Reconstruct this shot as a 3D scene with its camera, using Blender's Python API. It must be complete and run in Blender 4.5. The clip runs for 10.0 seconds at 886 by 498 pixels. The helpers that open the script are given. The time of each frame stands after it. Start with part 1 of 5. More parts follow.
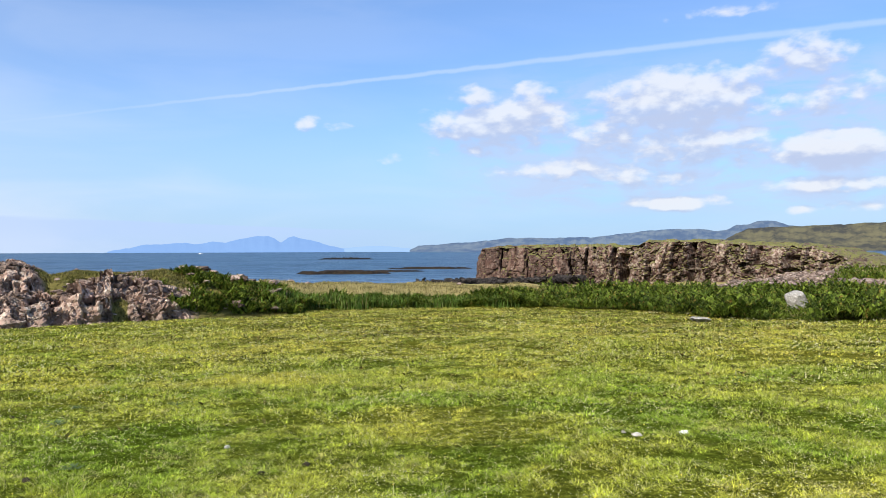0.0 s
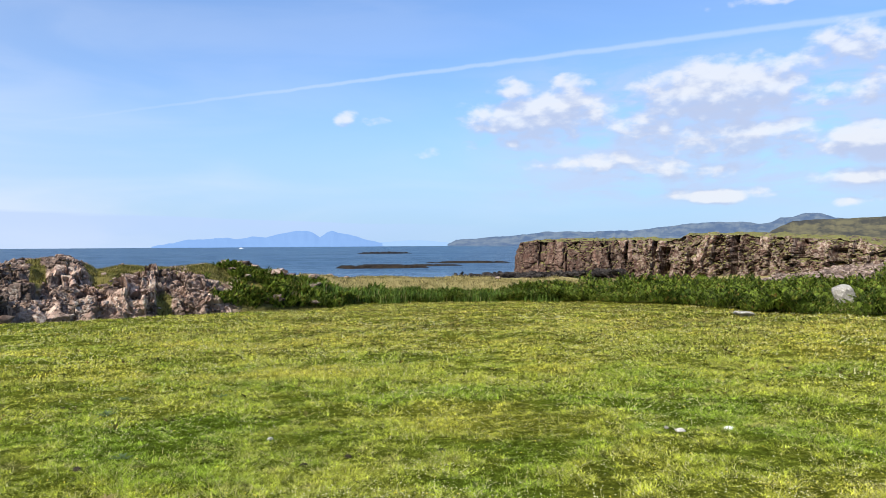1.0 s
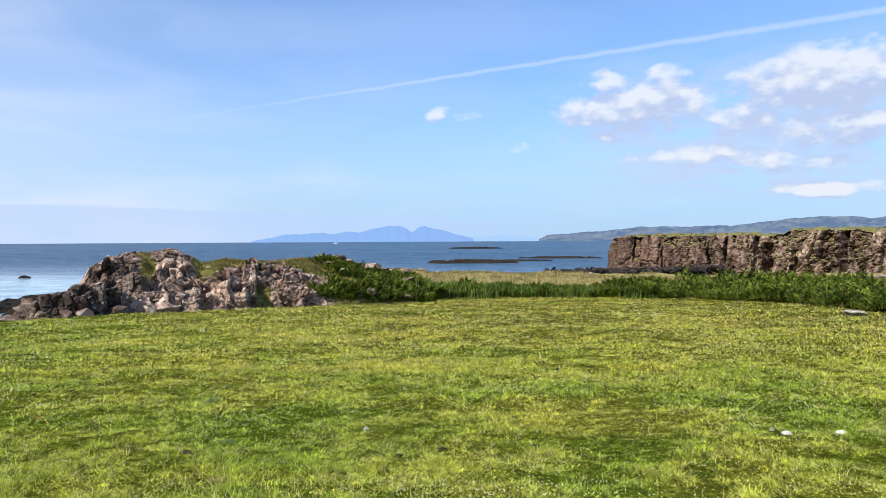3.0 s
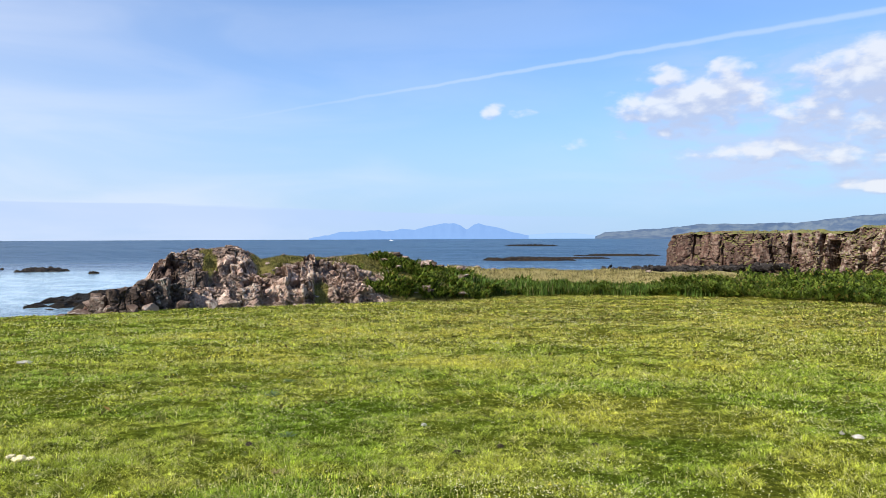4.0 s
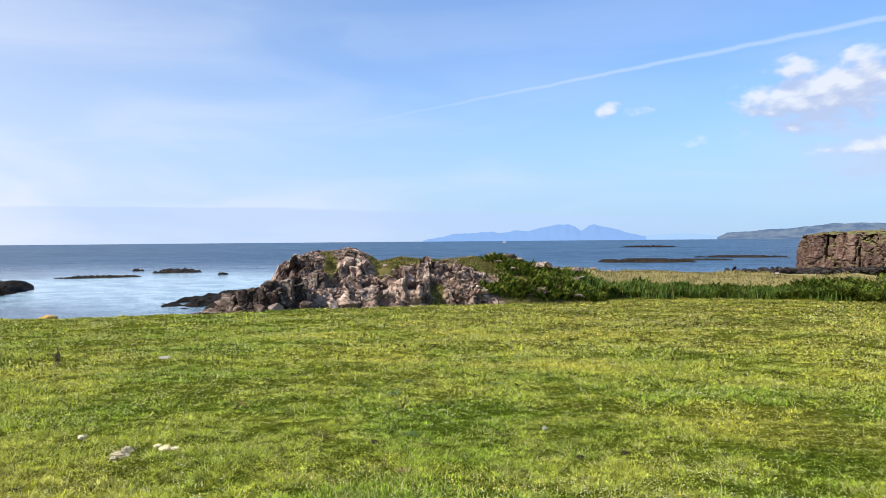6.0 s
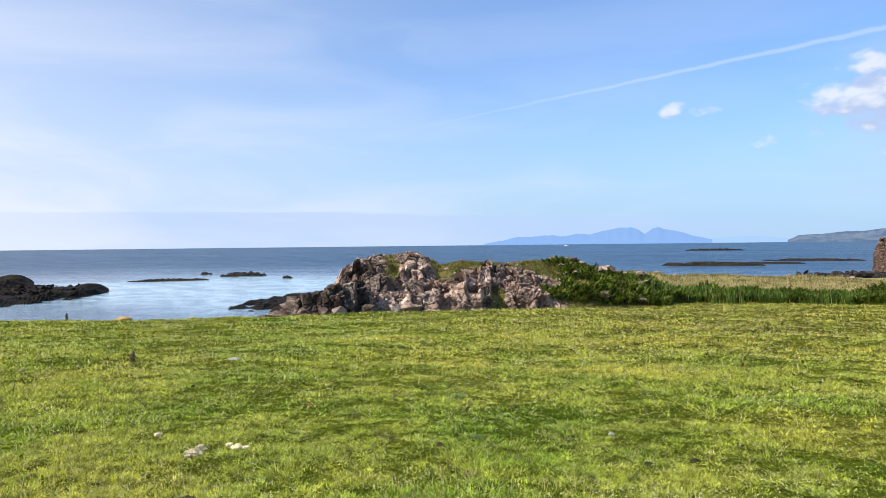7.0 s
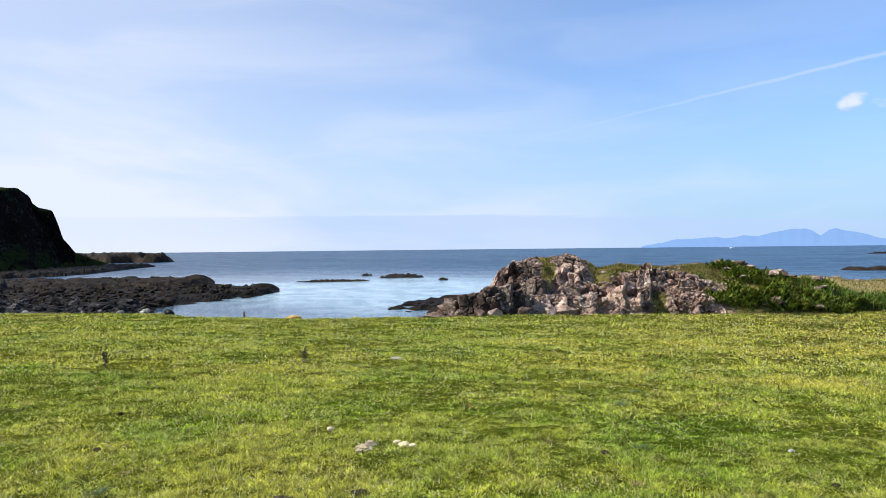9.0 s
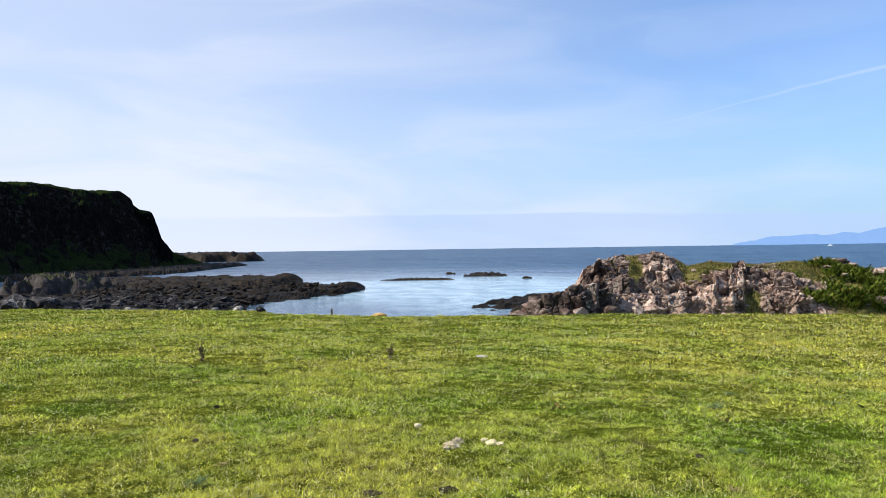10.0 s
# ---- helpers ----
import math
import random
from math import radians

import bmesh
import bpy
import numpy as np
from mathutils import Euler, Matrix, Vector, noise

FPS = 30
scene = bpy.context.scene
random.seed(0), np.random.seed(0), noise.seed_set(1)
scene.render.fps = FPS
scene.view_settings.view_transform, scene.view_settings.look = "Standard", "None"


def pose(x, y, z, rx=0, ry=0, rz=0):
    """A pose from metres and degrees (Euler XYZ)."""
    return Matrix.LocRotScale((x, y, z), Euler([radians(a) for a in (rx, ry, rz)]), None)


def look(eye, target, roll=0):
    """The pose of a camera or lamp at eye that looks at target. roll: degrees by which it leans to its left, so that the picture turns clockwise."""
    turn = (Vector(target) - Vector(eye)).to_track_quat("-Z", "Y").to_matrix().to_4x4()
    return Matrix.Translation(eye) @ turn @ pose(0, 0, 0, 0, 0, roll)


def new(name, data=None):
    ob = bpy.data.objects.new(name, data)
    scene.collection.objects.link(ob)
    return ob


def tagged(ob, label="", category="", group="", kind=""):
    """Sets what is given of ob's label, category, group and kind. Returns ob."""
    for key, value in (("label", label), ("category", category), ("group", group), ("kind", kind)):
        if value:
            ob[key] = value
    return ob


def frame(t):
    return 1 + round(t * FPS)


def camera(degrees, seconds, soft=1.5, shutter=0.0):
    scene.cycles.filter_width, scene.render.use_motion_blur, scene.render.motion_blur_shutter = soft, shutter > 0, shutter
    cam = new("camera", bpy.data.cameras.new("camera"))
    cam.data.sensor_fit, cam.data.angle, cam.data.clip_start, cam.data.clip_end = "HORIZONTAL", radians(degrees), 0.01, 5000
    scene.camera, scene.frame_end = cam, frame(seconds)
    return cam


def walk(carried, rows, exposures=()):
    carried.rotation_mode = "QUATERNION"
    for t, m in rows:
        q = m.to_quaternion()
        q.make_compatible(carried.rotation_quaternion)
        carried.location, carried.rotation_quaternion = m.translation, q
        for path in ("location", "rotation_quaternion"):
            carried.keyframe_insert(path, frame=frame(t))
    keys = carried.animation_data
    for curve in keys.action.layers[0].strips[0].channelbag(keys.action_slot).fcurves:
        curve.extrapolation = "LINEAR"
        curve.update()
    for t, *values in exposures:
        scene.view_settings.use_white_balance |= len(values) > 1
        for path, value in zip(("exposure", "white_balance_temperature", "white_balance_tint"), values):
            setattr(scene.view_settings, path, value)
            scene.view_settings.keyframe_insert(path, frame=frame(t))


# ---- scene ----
cam = camera(60.1, 10.0, soft=0.6)
EYE = 1.6
EXPOSURES = [(0.0, 0.5), (10.0, 0.5)]
# seconds, offset of the eye (x, y, z), yaw, pitch, roll
ROWS = [
    (0.0, 0.000, -0.000, 0.000, 0.00, 0.13, 0.20),
    (0.5, -0.009, 0.007, -0.001, 1.39, -0.13, 0.32),
    (1.0, -0.020, 0.010, -0.003, 2.83, -0.30, 0.38),
    (1.5, -0.029, 0.011, -0.006, 4.21, -0.39, 0.46),
    (2.0, -0.037, 0.009, -0.008, 5.85, -0.46, 0.42),
    (2.5, -0.044, 0.009, -0.008, 7.68, -0.54, 0.35),
    (4.0, -0.085, 0.014, -0.019, 13.73, -0.81, 0.23),
    (4.5, -0.102, 0.016, -0.020, 15.86, -0.88, 0.24),
    (5.0, -0.120, 0.009, -0.015, 17.98, -0.90, 0.34),
    (5.5, -0.135, -0.004, -0.009, 20.06, -0.80, 0.42),
    (7.0, -0.181, -0.047, -0.011, 26.72, -0.32, 0.62),
    (7.5, -0.196, -0.057, -0.006, 29.15, -0.23, 0.70),
    (8.0, -0.212, -0.068, -0.000, 31.82, -0.14, 0.73),
    (8.5, -0.230, -0.085, 0.000, 34.78, -0.07, 0.70),
    (9.0, -0.255, -0.097, 0.002, 38.20, -0.02, 0.61),
    (9.5, -0.279, -0.105, -0.001, 41.42, -0.03, 0.68),
    (10.0, -0.299, -0.097, -0.008, 44.42, -0.05, 0.81),
]
walk(cam, [(t, pose(x, y, EYE + z, 90 + pitch, roll, yaw)) for t, x, y, z, yaw, pitch, roll in ROWS],
     exposures=EXPOSURES)

# ---- sky and sun ----
SUN_AZ, SUN_EL = 147.0, 39.0          # degrees to the left of the first view, and up
SUN_DIR = Vector((-math.sin(radians(SUN_AZ)) * math.cos(radians(SUN_EL)),
                  math.cos(radians(SUN_AZ)) * math.cos(radians(SUN_EL)), math.sin(radians(SUN_EL))))


class Nodes:
    """A small helper to wire shader nodes."""

    def __init__(self, tree):
        self.tree = tree
        tree.nodes.clear()

    def add(self, kind, ins=None, **props):
        n = self.tree.nodes.new(kind)
        for key, value in props.items():
            setattr(n, key, value)
        for key, value in (ins or {}).items():
            if isinstance(value, bpy.types.NodeSocket):
                self.tree.links.new(value, n.inputs[key])
            else:
                n.inputs[key].default_value = value
        return n

    def math(self, op, a, b=0.0, c=0.0, clamp=False):
        return self.add("ShaderNodeMath", {0: a, 1: b, 2: c}, operation=op, use_clamp=clamp).outputs[0]

    def vec(self, op, a, b=(0, 0, 0)):
        n = self.add("ShaderNodeVectorMath", {0: a, 1: b}, operation=op)
        return n.outputs["Value"] if op in ("LENGTH", "DOT_PRODUCT") else n.outputs[0]

    def step(self, v, lo, hi, a=0.0, b=1.0):
        return self.add("ShaderNodeMapRange", {"Value": v, "From Min": lo, "From Max": hi, "To Min": a, "To Max": b},
                        interpolation_type="SMOOTHSTEP").outputs[0]

    def mix(self, f, a, b, mode="MIX"):
        n = self.add("ShaderNodeMix", data_type="RGBA", blend_type=mode)
        for k, v in ((0, f), (6, a), (7, b)):
            if isinstance(v, bpy.types.NodeSocket):
                self.tree.links.new(v, n.inputs[k])
            else:
                n.inputs[k].default_value = (*v, 1) if isinstance(v, tuple) and len(v) == 3 else v
        return n.outputs[2]

    def noise(self, vector, scale, detail=4.0, rough=0.55, distort=0.0):
        return self.add("ShaderNodeTexNoise", {"Vector": vector, "Scale": scale, "Detail": detail, "Roughness": rough,
                                               "Distortion": distort}).outputs[0]


def build_sky():
    world = bpy.data.worlds.new("sky")
    scene.world = world
    world.use_nodes = True
    n = Nodes(world.node_tree)
    sky = n.add("ShaderNodeTexSky", sky_type="NISHITA", sun_disc=False, sun_elevation=radians(SUN_EL),
                sun_rotation=radians(-SUN_AZ), air_density=1.0, dust_density=0.4, ozone_density=2.0)
    way = n.add("ShaderNodeTexCoord").outputs["Generated"]
    sep = n.add("ShaderNodeSeparateXYZ", {0: way})
    az = n.math("MULTIPLY", n.math("ARCTAN2", n.math("MULTIPLY", sep.outputs[0], -1.0), sep.outputs[1]), 57.2958)
    el = n.math("MULTIPLY", n.math("ARCSINE", sep.outputs[2]), 57.2958)
    uv = n.add("ShaderNodeCombineXYZ", {0: az, 1: el}).outputs[0]
    base = n.mix(1.0, sky.outputs[0], tuple(SKY_STRENGTH * c for c in (0.66, 0.93, 1.32)), "MULTIPLY")
    # sea haze low down
    base = n.mix(n.step(el, -1.0, 13.0, 0.90, 0.15), base, (0.265, 0.435, 0.645))
    # thin high veil, thicker towards the sunny side
    streak = n.vec("MULTIPLY", uv, (0.035, 0.16, 1))
    tilt = n.add("ShaderNodeVectorRotate", {"Vector": streak, "Angle": radians(-16)}, rotation_type="Z_AXIS").outputs[0]
    veil = n.step(n.noise(tilt, 1.4, 5.0, 0.5, 0.6), 0.36, 0.70)
    sunny = n.step(az, -8.0, 62.0, 0.34, 1.0)
    low = n.step(el, 1.0, 13.0, 1.0, 0.45)
    veil = n.math("MULTIPLY", n.math("ADD", n.math("MULTIPLY", veil, 0.48), 0.37), n.math("MULTIPLY", sunny, low))
    veil = n.math("ADD", veil, n.math("MULTIPLY", n.step(az, 20.0, 75.0), 0.45), clamp=True)
    col = n.mix(veil, base, (0.575, 0.625, 0.74))
    # long lilac bank low over the sea
    bank_n = n.noise(n.vec("MULTIPLY", uv, (0.05, 1.3, 1)), 1.5, 4.0)
    edge = n.math("ADD", n.math("MINIMUM", n.math("MULTIPLY_ADD", az, 0.030, 1.40), 2.45), n.math("MULTIPLY", n.math("SUBTRACT", bank_n, 0.5), 0.7))
    bank = n.math("MULTIPLY", n.step(n.math("SUBTRACT", el, edge), 0.12, -0.10), n.step(el, 0.0, 2.0, 0.45, 1.0))
    bank = n.math("MULTIPLY", bank, n.math("MULTIPLY", n.step(az, -4.0, 14.0), n.step(az, 62.0, 40.0, 0.25, 1.0)))
    col = n.mix(n.math("MULTIPLY", bank, 0.64), col, (0.375, 0.485, 0.735))
    # cumulus clouds: azimuth, elevation, half width, half height, density
    clouds = [(-17.3, 10.5, 6.3, 2.33, 1.0), (-19.2, 11.0, 3.7, 1.6, 0.8), (-18.0, 7.4, 5.4, 1.71, 0.62), (-21.2, 7.6, 2.7, 1.27, 0.5), (-4.3, 9.3, 5.9, 1.59, 0.85), (-6.1, 10.0, 2.8, 1.36, 0.8),
              (-2.8, 11.3, 2.0, 0.79, 0.5), (-6.9, 11.6, 1.3, 0.79, 0.55), (-12.2, 8.3, 3.0, 1.24, 0.62), (-25.3, 12.8, 3.0, 1.44, 0.6), (-23.4, 12.1, 2.6, 0.88, 0.4), (-27.5, 6.7, 4.3, 1.4, 1.0),
              (-26.0, 9.7, 2.6, 1.05, 0.42), (-27.9, 10.3, 2.4, 1.21, 0.35), (-27.2, 4.4, 4.6, 0.66, 0.6), (-16.7, 3.4, 3.5, 0.61, 0.85), (-25.1, 2.6, 1.2, 0.39, 0.5), (-28.7, 2.9, 1.7, 0.41, 0.5),
              (-20.5, 16.2, 3.4, 0.45, 0.3), (-9.1, 6.0, 5.5, 0.84, 0.4), (-14.3, 5.3, 5.9, 0.83, 0.45), (-3.2, 7.7, 3.7, 0.74, 0.4), (-33.5, 6.5, 4.3, 1.5, 0.9), (-36.0, 11.5, 4.9, 1.75, 0.7),
              (9.9, 9.4, 0.9, 0.59, 0.50), (7.9, 9.25, 1.1, 0.26, 0.18), (2.9, 6.9, 1.5, 0.38, 0.2)]
    # ragged thin cloud between the heaps
    rag = n.step(n.noise(n.vec("MULTIPLY", uv, (0.16, 0.55, 1)), 1.0, 7.0, 0.60, 0.3), 0.36, 0.60)
    rag = n.math("MULTIPLY", rag, n.math("MULTIPLY", n.step(az, 3.0, -9.0), n.math("MULTIPLY", n.step(el, 2.0, 4.0), n.step(el, 15.0, 9.0))))
    col = n.mix(n.math("MULTIPLY", rag, 0.75), col, (0.40, 0.475, 0.655))
    swirl = n.add("ShaderNodeTexNoise", {"Vector": n.vec("MULTIPLY", uv, (0.30, 0.6, 1)), "Scale": 1.0, "Detail": 4.0, "Roughness": 0.5})
    bent = n.vec("ADD", uv, n.vec("MULTIPLY", n.vec("SUBTRACT", swirl.outputs["Color"], (0.5, 0.5, 0.5)), (1.7, 0.8, 0)))

    def density(shift):
        at = n.vec("ADD", bent, (0, shift, 0))
        heap = None
        for u, v, a, b, k in clouds:
            d = n.vec("LENGTH", n.vec("MULTIPLY", n.vec("SUBTRACT", at, (u, v, 0)), (1 / (1.05 * a), 1 / (1.10 * b), 0)))
            m = n.math("MULTIPLY", n.math("SUBTRACT", 1.0, n.math("MULTIPLY", d, d)), k)
            heap = m if heap is None else n.math("MAXIMUM", heap, m)
        puff = n.noise(n.vec("MULTIPLY", n.vec("ADD", uv, (0, shift, 0)), (0.62, 1.10, 1)), 1.0, 6.0, 0.48, 0.15)
        return n.math("ADD", n.math("MULTIPLY", n.math("MAXIMUM", heap, -0.8), 1.25), n.math("MULTIPLY", n.math("SUBTRACT", puff, 0.5), 2.0))

    dens, above = density(0.0), density(0.95)
    total = n.step(dens, -0.10, 0.75)
    # the tops face the sun, the undersides lie in their own shade
    shade = n.step(n.math("SUBTRACT", above, dens), -0.70, 0.25)
    lit = n.mix(n.math("MULTIPLY", shade, 0.95), (0.64, 0.655, 0.69), (0.36, 0.42, 0.585))
    col = n.mix(n.math("MULTIPLY", total, 0.80), col, lit)
    # the vapour trail, on one great circle
    d1, d2 = [Vector((-math.sin(radians(a)) * math.cos(radians(e)), math.cos(radians(a)) * math.cos(radians(e)), math.sin(radians(e))))
              for a, e in ((30.0, 8.36), (-30.1, 14.45))]
    across = d1.cross(d2).normalized()
    wig = n.math("MULTIPLY", n.math("SUBTRACT", n.noise(uv, 0.6, 4.0), 0.5), 0.004)
    off = n.math("ABSOLUTE", n.math("ADD", n.vec("DOT_PRODUCT", way, tuple(across)), wig))
    wide = n.step(az, 35.0, -30.0, 0.0020, 0.0058)
    trail = n.math("MULTIPLY", n.step(n.math("DIVIDE", off, wide), 1.0, 0.2), n.step(az, 36.0, 5.0, 0.0, 0.29))
    trail = n.math("MULTIPLY", trail, n.step(sep.outputs[1], 0.0, 0.3))
    col = n.mix(trail, col, (0.60, 0.66, 0.71))
    bg = n.add("ShaderNodeBackground", {"Color": col, "Strength": 1.0})
    n.add("ShaderNodeOutputWorld", {0: bg.outputs[0]})


SKY_STRENGTH = 0.10
build_sky()
sun_data = bpy.data.lights.new("sun", "SUN")
sun_data.energy, sun_data.angle, sun_data.color = 4.8, radians(0.6), (1.0, 0.94, 0.84)
sun = new("sun", sun_data)
sun.matrix_world = look((0, 0, 60), Vector((0, 0, 60)) - SUN_DIR)

# ---- materials ----


def material(name):
    m = bpy.data.materials.new(name)
    m.use_nodes = True
    return m, Nodes(m.node_tree)


def finish(n, colour, rough=0.8, bump=None, strength=0.3, dist=0.05, metal=0.0, translucent=None, spec=0.3):
    ins = {"Base Color": colour, "Roughness": rough, "Metallic": metal, "Specular IOR Level": spec}
    if bump is not None:
        ins["Normal"] = n.add("ShaderNodeBump", {"Height": bump, "Strength": strength, "Distance": dist}).outputs[0]
    s = n.add("ShaderNodeBsdfPrincipled", ins).outputs[0]
    if translucent is not None:
        t = n.add("ShaderNodeBsdfTranslucent", {"Color": translucent})
        s = n.add("ShaderNodeMixShader", {0: 0.35, 1: s, 2: t.outputs[0]}).outputs[0]
    n.add("ShaderNodeOutputMaterial", {0: s})


def turf_colour(n, p, dry):
    """Grazed pasture: olive and lush green patches, straw and brown bits, small tufts lighter and darker."""
    big = n.noise(p, 0.20, 3.0, 0.6)
    mid = n.noise(n.vec("ADD", p, (5, 9, 0)), 0.85, 5.0, 0.62)
    tuft = n.noise(n.vec("ADD", p, (17, 2, 0)), 4.2, 5.0, 0.72)
    col = n.mix(n.step(mid, 0.34, 0.66), (0.255, 0.300, 0.033), (0.372, 0.382, 0.050))
    col = n.mix(n.math("MULTIPLY", n.step(big, 0.42, 0.64), 0.75), col, (0.460, 0.410, 0.058))
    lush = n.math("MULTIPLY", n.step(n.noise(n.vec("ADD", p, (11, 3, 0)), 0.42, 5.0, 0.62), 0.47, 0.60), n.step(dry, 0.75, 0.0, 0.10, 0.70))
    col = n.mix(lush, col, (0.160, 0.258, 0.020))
    brown = n.math("MULTIPLY", n.step(n.noise(n.vec("ADD", p, (31, 7, 0)), 0.75, 5.0, 0.65), 0.40, 0.60), dry)
    col = n.mix(n.math("MULTIPLY", brown, 0.70), col, (0.300, 0.225, 0.050))
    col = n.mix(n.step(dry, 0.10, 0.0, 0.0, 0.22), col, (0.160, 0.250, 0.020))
    straw = n.step(n.noise(n.vec("ADD", p, (3, 41, 0)), 2.1, 5.0, 0.70), 0.58, 0.68, 0.0, 0.65)
    col = n.mix(straw, col, (0.42, 0.37, 0.125))
    small = n.noise(n.vec("ADD", p, (7, 23, 0)), 11.0, 4.0, 0.7)
    k = n.math("MULTIPLY", n.step(tuft, 0.36, 0.64, 0.70, 1.26), n.step(small, 0.36, 0.64, 0.48, 1.50))
    return n.mix(1.0, col, n.add("ShaderNodeCombineXYZ", {0: k, 1: k, 2: k}).outputs[0], "MULTIPLY")


def mat_ground():
    m, n = material("pasture_ground")
    p = n.add("ShaderNodeTexCoord").outputs["Object"]
    dry = n.add("ShaderNodeAttribute", attribute_name="dry").outputs["Fac"]
    hay = n.add("ShaderNodeAttribute", attribute_name="hay").outputs["Fac"]
    shore = n.add("ShaderNodeAttribute", attribute_name="shore").outputs["Fac"]
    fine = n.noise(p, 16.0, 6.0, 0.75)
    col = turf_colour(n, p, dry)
    # shade down between the blades is put into the colour, near black
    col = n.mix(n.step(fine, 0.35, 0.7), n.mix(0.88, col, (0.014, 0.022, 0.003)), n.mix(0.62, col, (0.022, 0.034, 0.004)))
    straw = n.mix(n.noise(p, 1.5, 4.0), (0.20, 0.17, 0.065), (0.34, 0.28, 0.13))
    col = n.mix(hay, col, straw)
    stones = n.add("ShaderNodeTexVoronoi", {"Vector": p, "Scale": 2.2})
    wrack = n.mix(n.noise(p, 0.9, 5.0), (0.010, 0.008, 0.006), (0.034, 0.028, 0.021))
    wrack = n.mix(n.step(stones.outputs[0], 0.1, 0.5), n.mix(0.5, wrack, (0.055, 0.050, 0.048)), wrack)
    col = n.mix(shore, col, wrack)
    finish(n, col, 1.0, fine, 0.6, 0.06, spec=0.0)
    return m


def mat_blades(name, tall=False):
    m, n = material(name)
    p = n.add("ShaderNodeTexCoord").outputs["Object"]
    dry = n.add("ShaderNodeAttribute", attribute_name="dry").outputs["Fac"]
    rnd = n.add("ShaderNodeNewGeometry").outputs["Random Per Island"]
    if tall:
        col = n.mix(rnd, (0.36, 0.38, 0.08), (0.58, 0.50, 0.19))
    else:
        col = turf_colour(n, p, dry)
        ramp = n.math("ADD", n.step(rnd, 0.0, 0.60, 0.36, 1.35), n.step(rnd, 0.65, 0.90, 0.0, 0.8))
        col = n.mix(1.0, col, n.add("ShaderNodeCombineXYZ", {0: ramp, 1: ramp, 2: ramp}).outputs[0], "MULTIPLY")
        col = n.mix(n.step(rnd, 0.89, 0.92), col, (0.64, 0.60, 0.27))
    finish(n, col, 0.55, translucent=n.mix(0.2, col, (0.25, 0.32, 0.03)), spec=0.08)
    return m


def mat_leaf(name, dark, light, glow, scale=0.6, old=None):
    m, n = material(name)
    p = n.add("ShaderNodeTexCoord").outputs["Object"]
    rnd = n.add("ShaderNodeNewGeometry").outputs["Random Per Island"]
    col = n.mix(n.step(n.noise(p, scale, 4.0), 0.3, 0.7), dark, light)
    ramp = n.step(rnd, 0.0, 1.0, 0.20, 2.4)
    col = n.mix(1.0, col, n.add("ShaderNodeCombineXYZ", {0: ramp, 1: ramp, 2: ramp}).outputs[0], "MULTIPLY")
    if old:
        col = n.mix(n.step(rnd, 0.93, 0.96), col, old)
    finish(n, col, 0.7, translucent=n.mix(0.3, col, glow), spec=0.12)
    return m


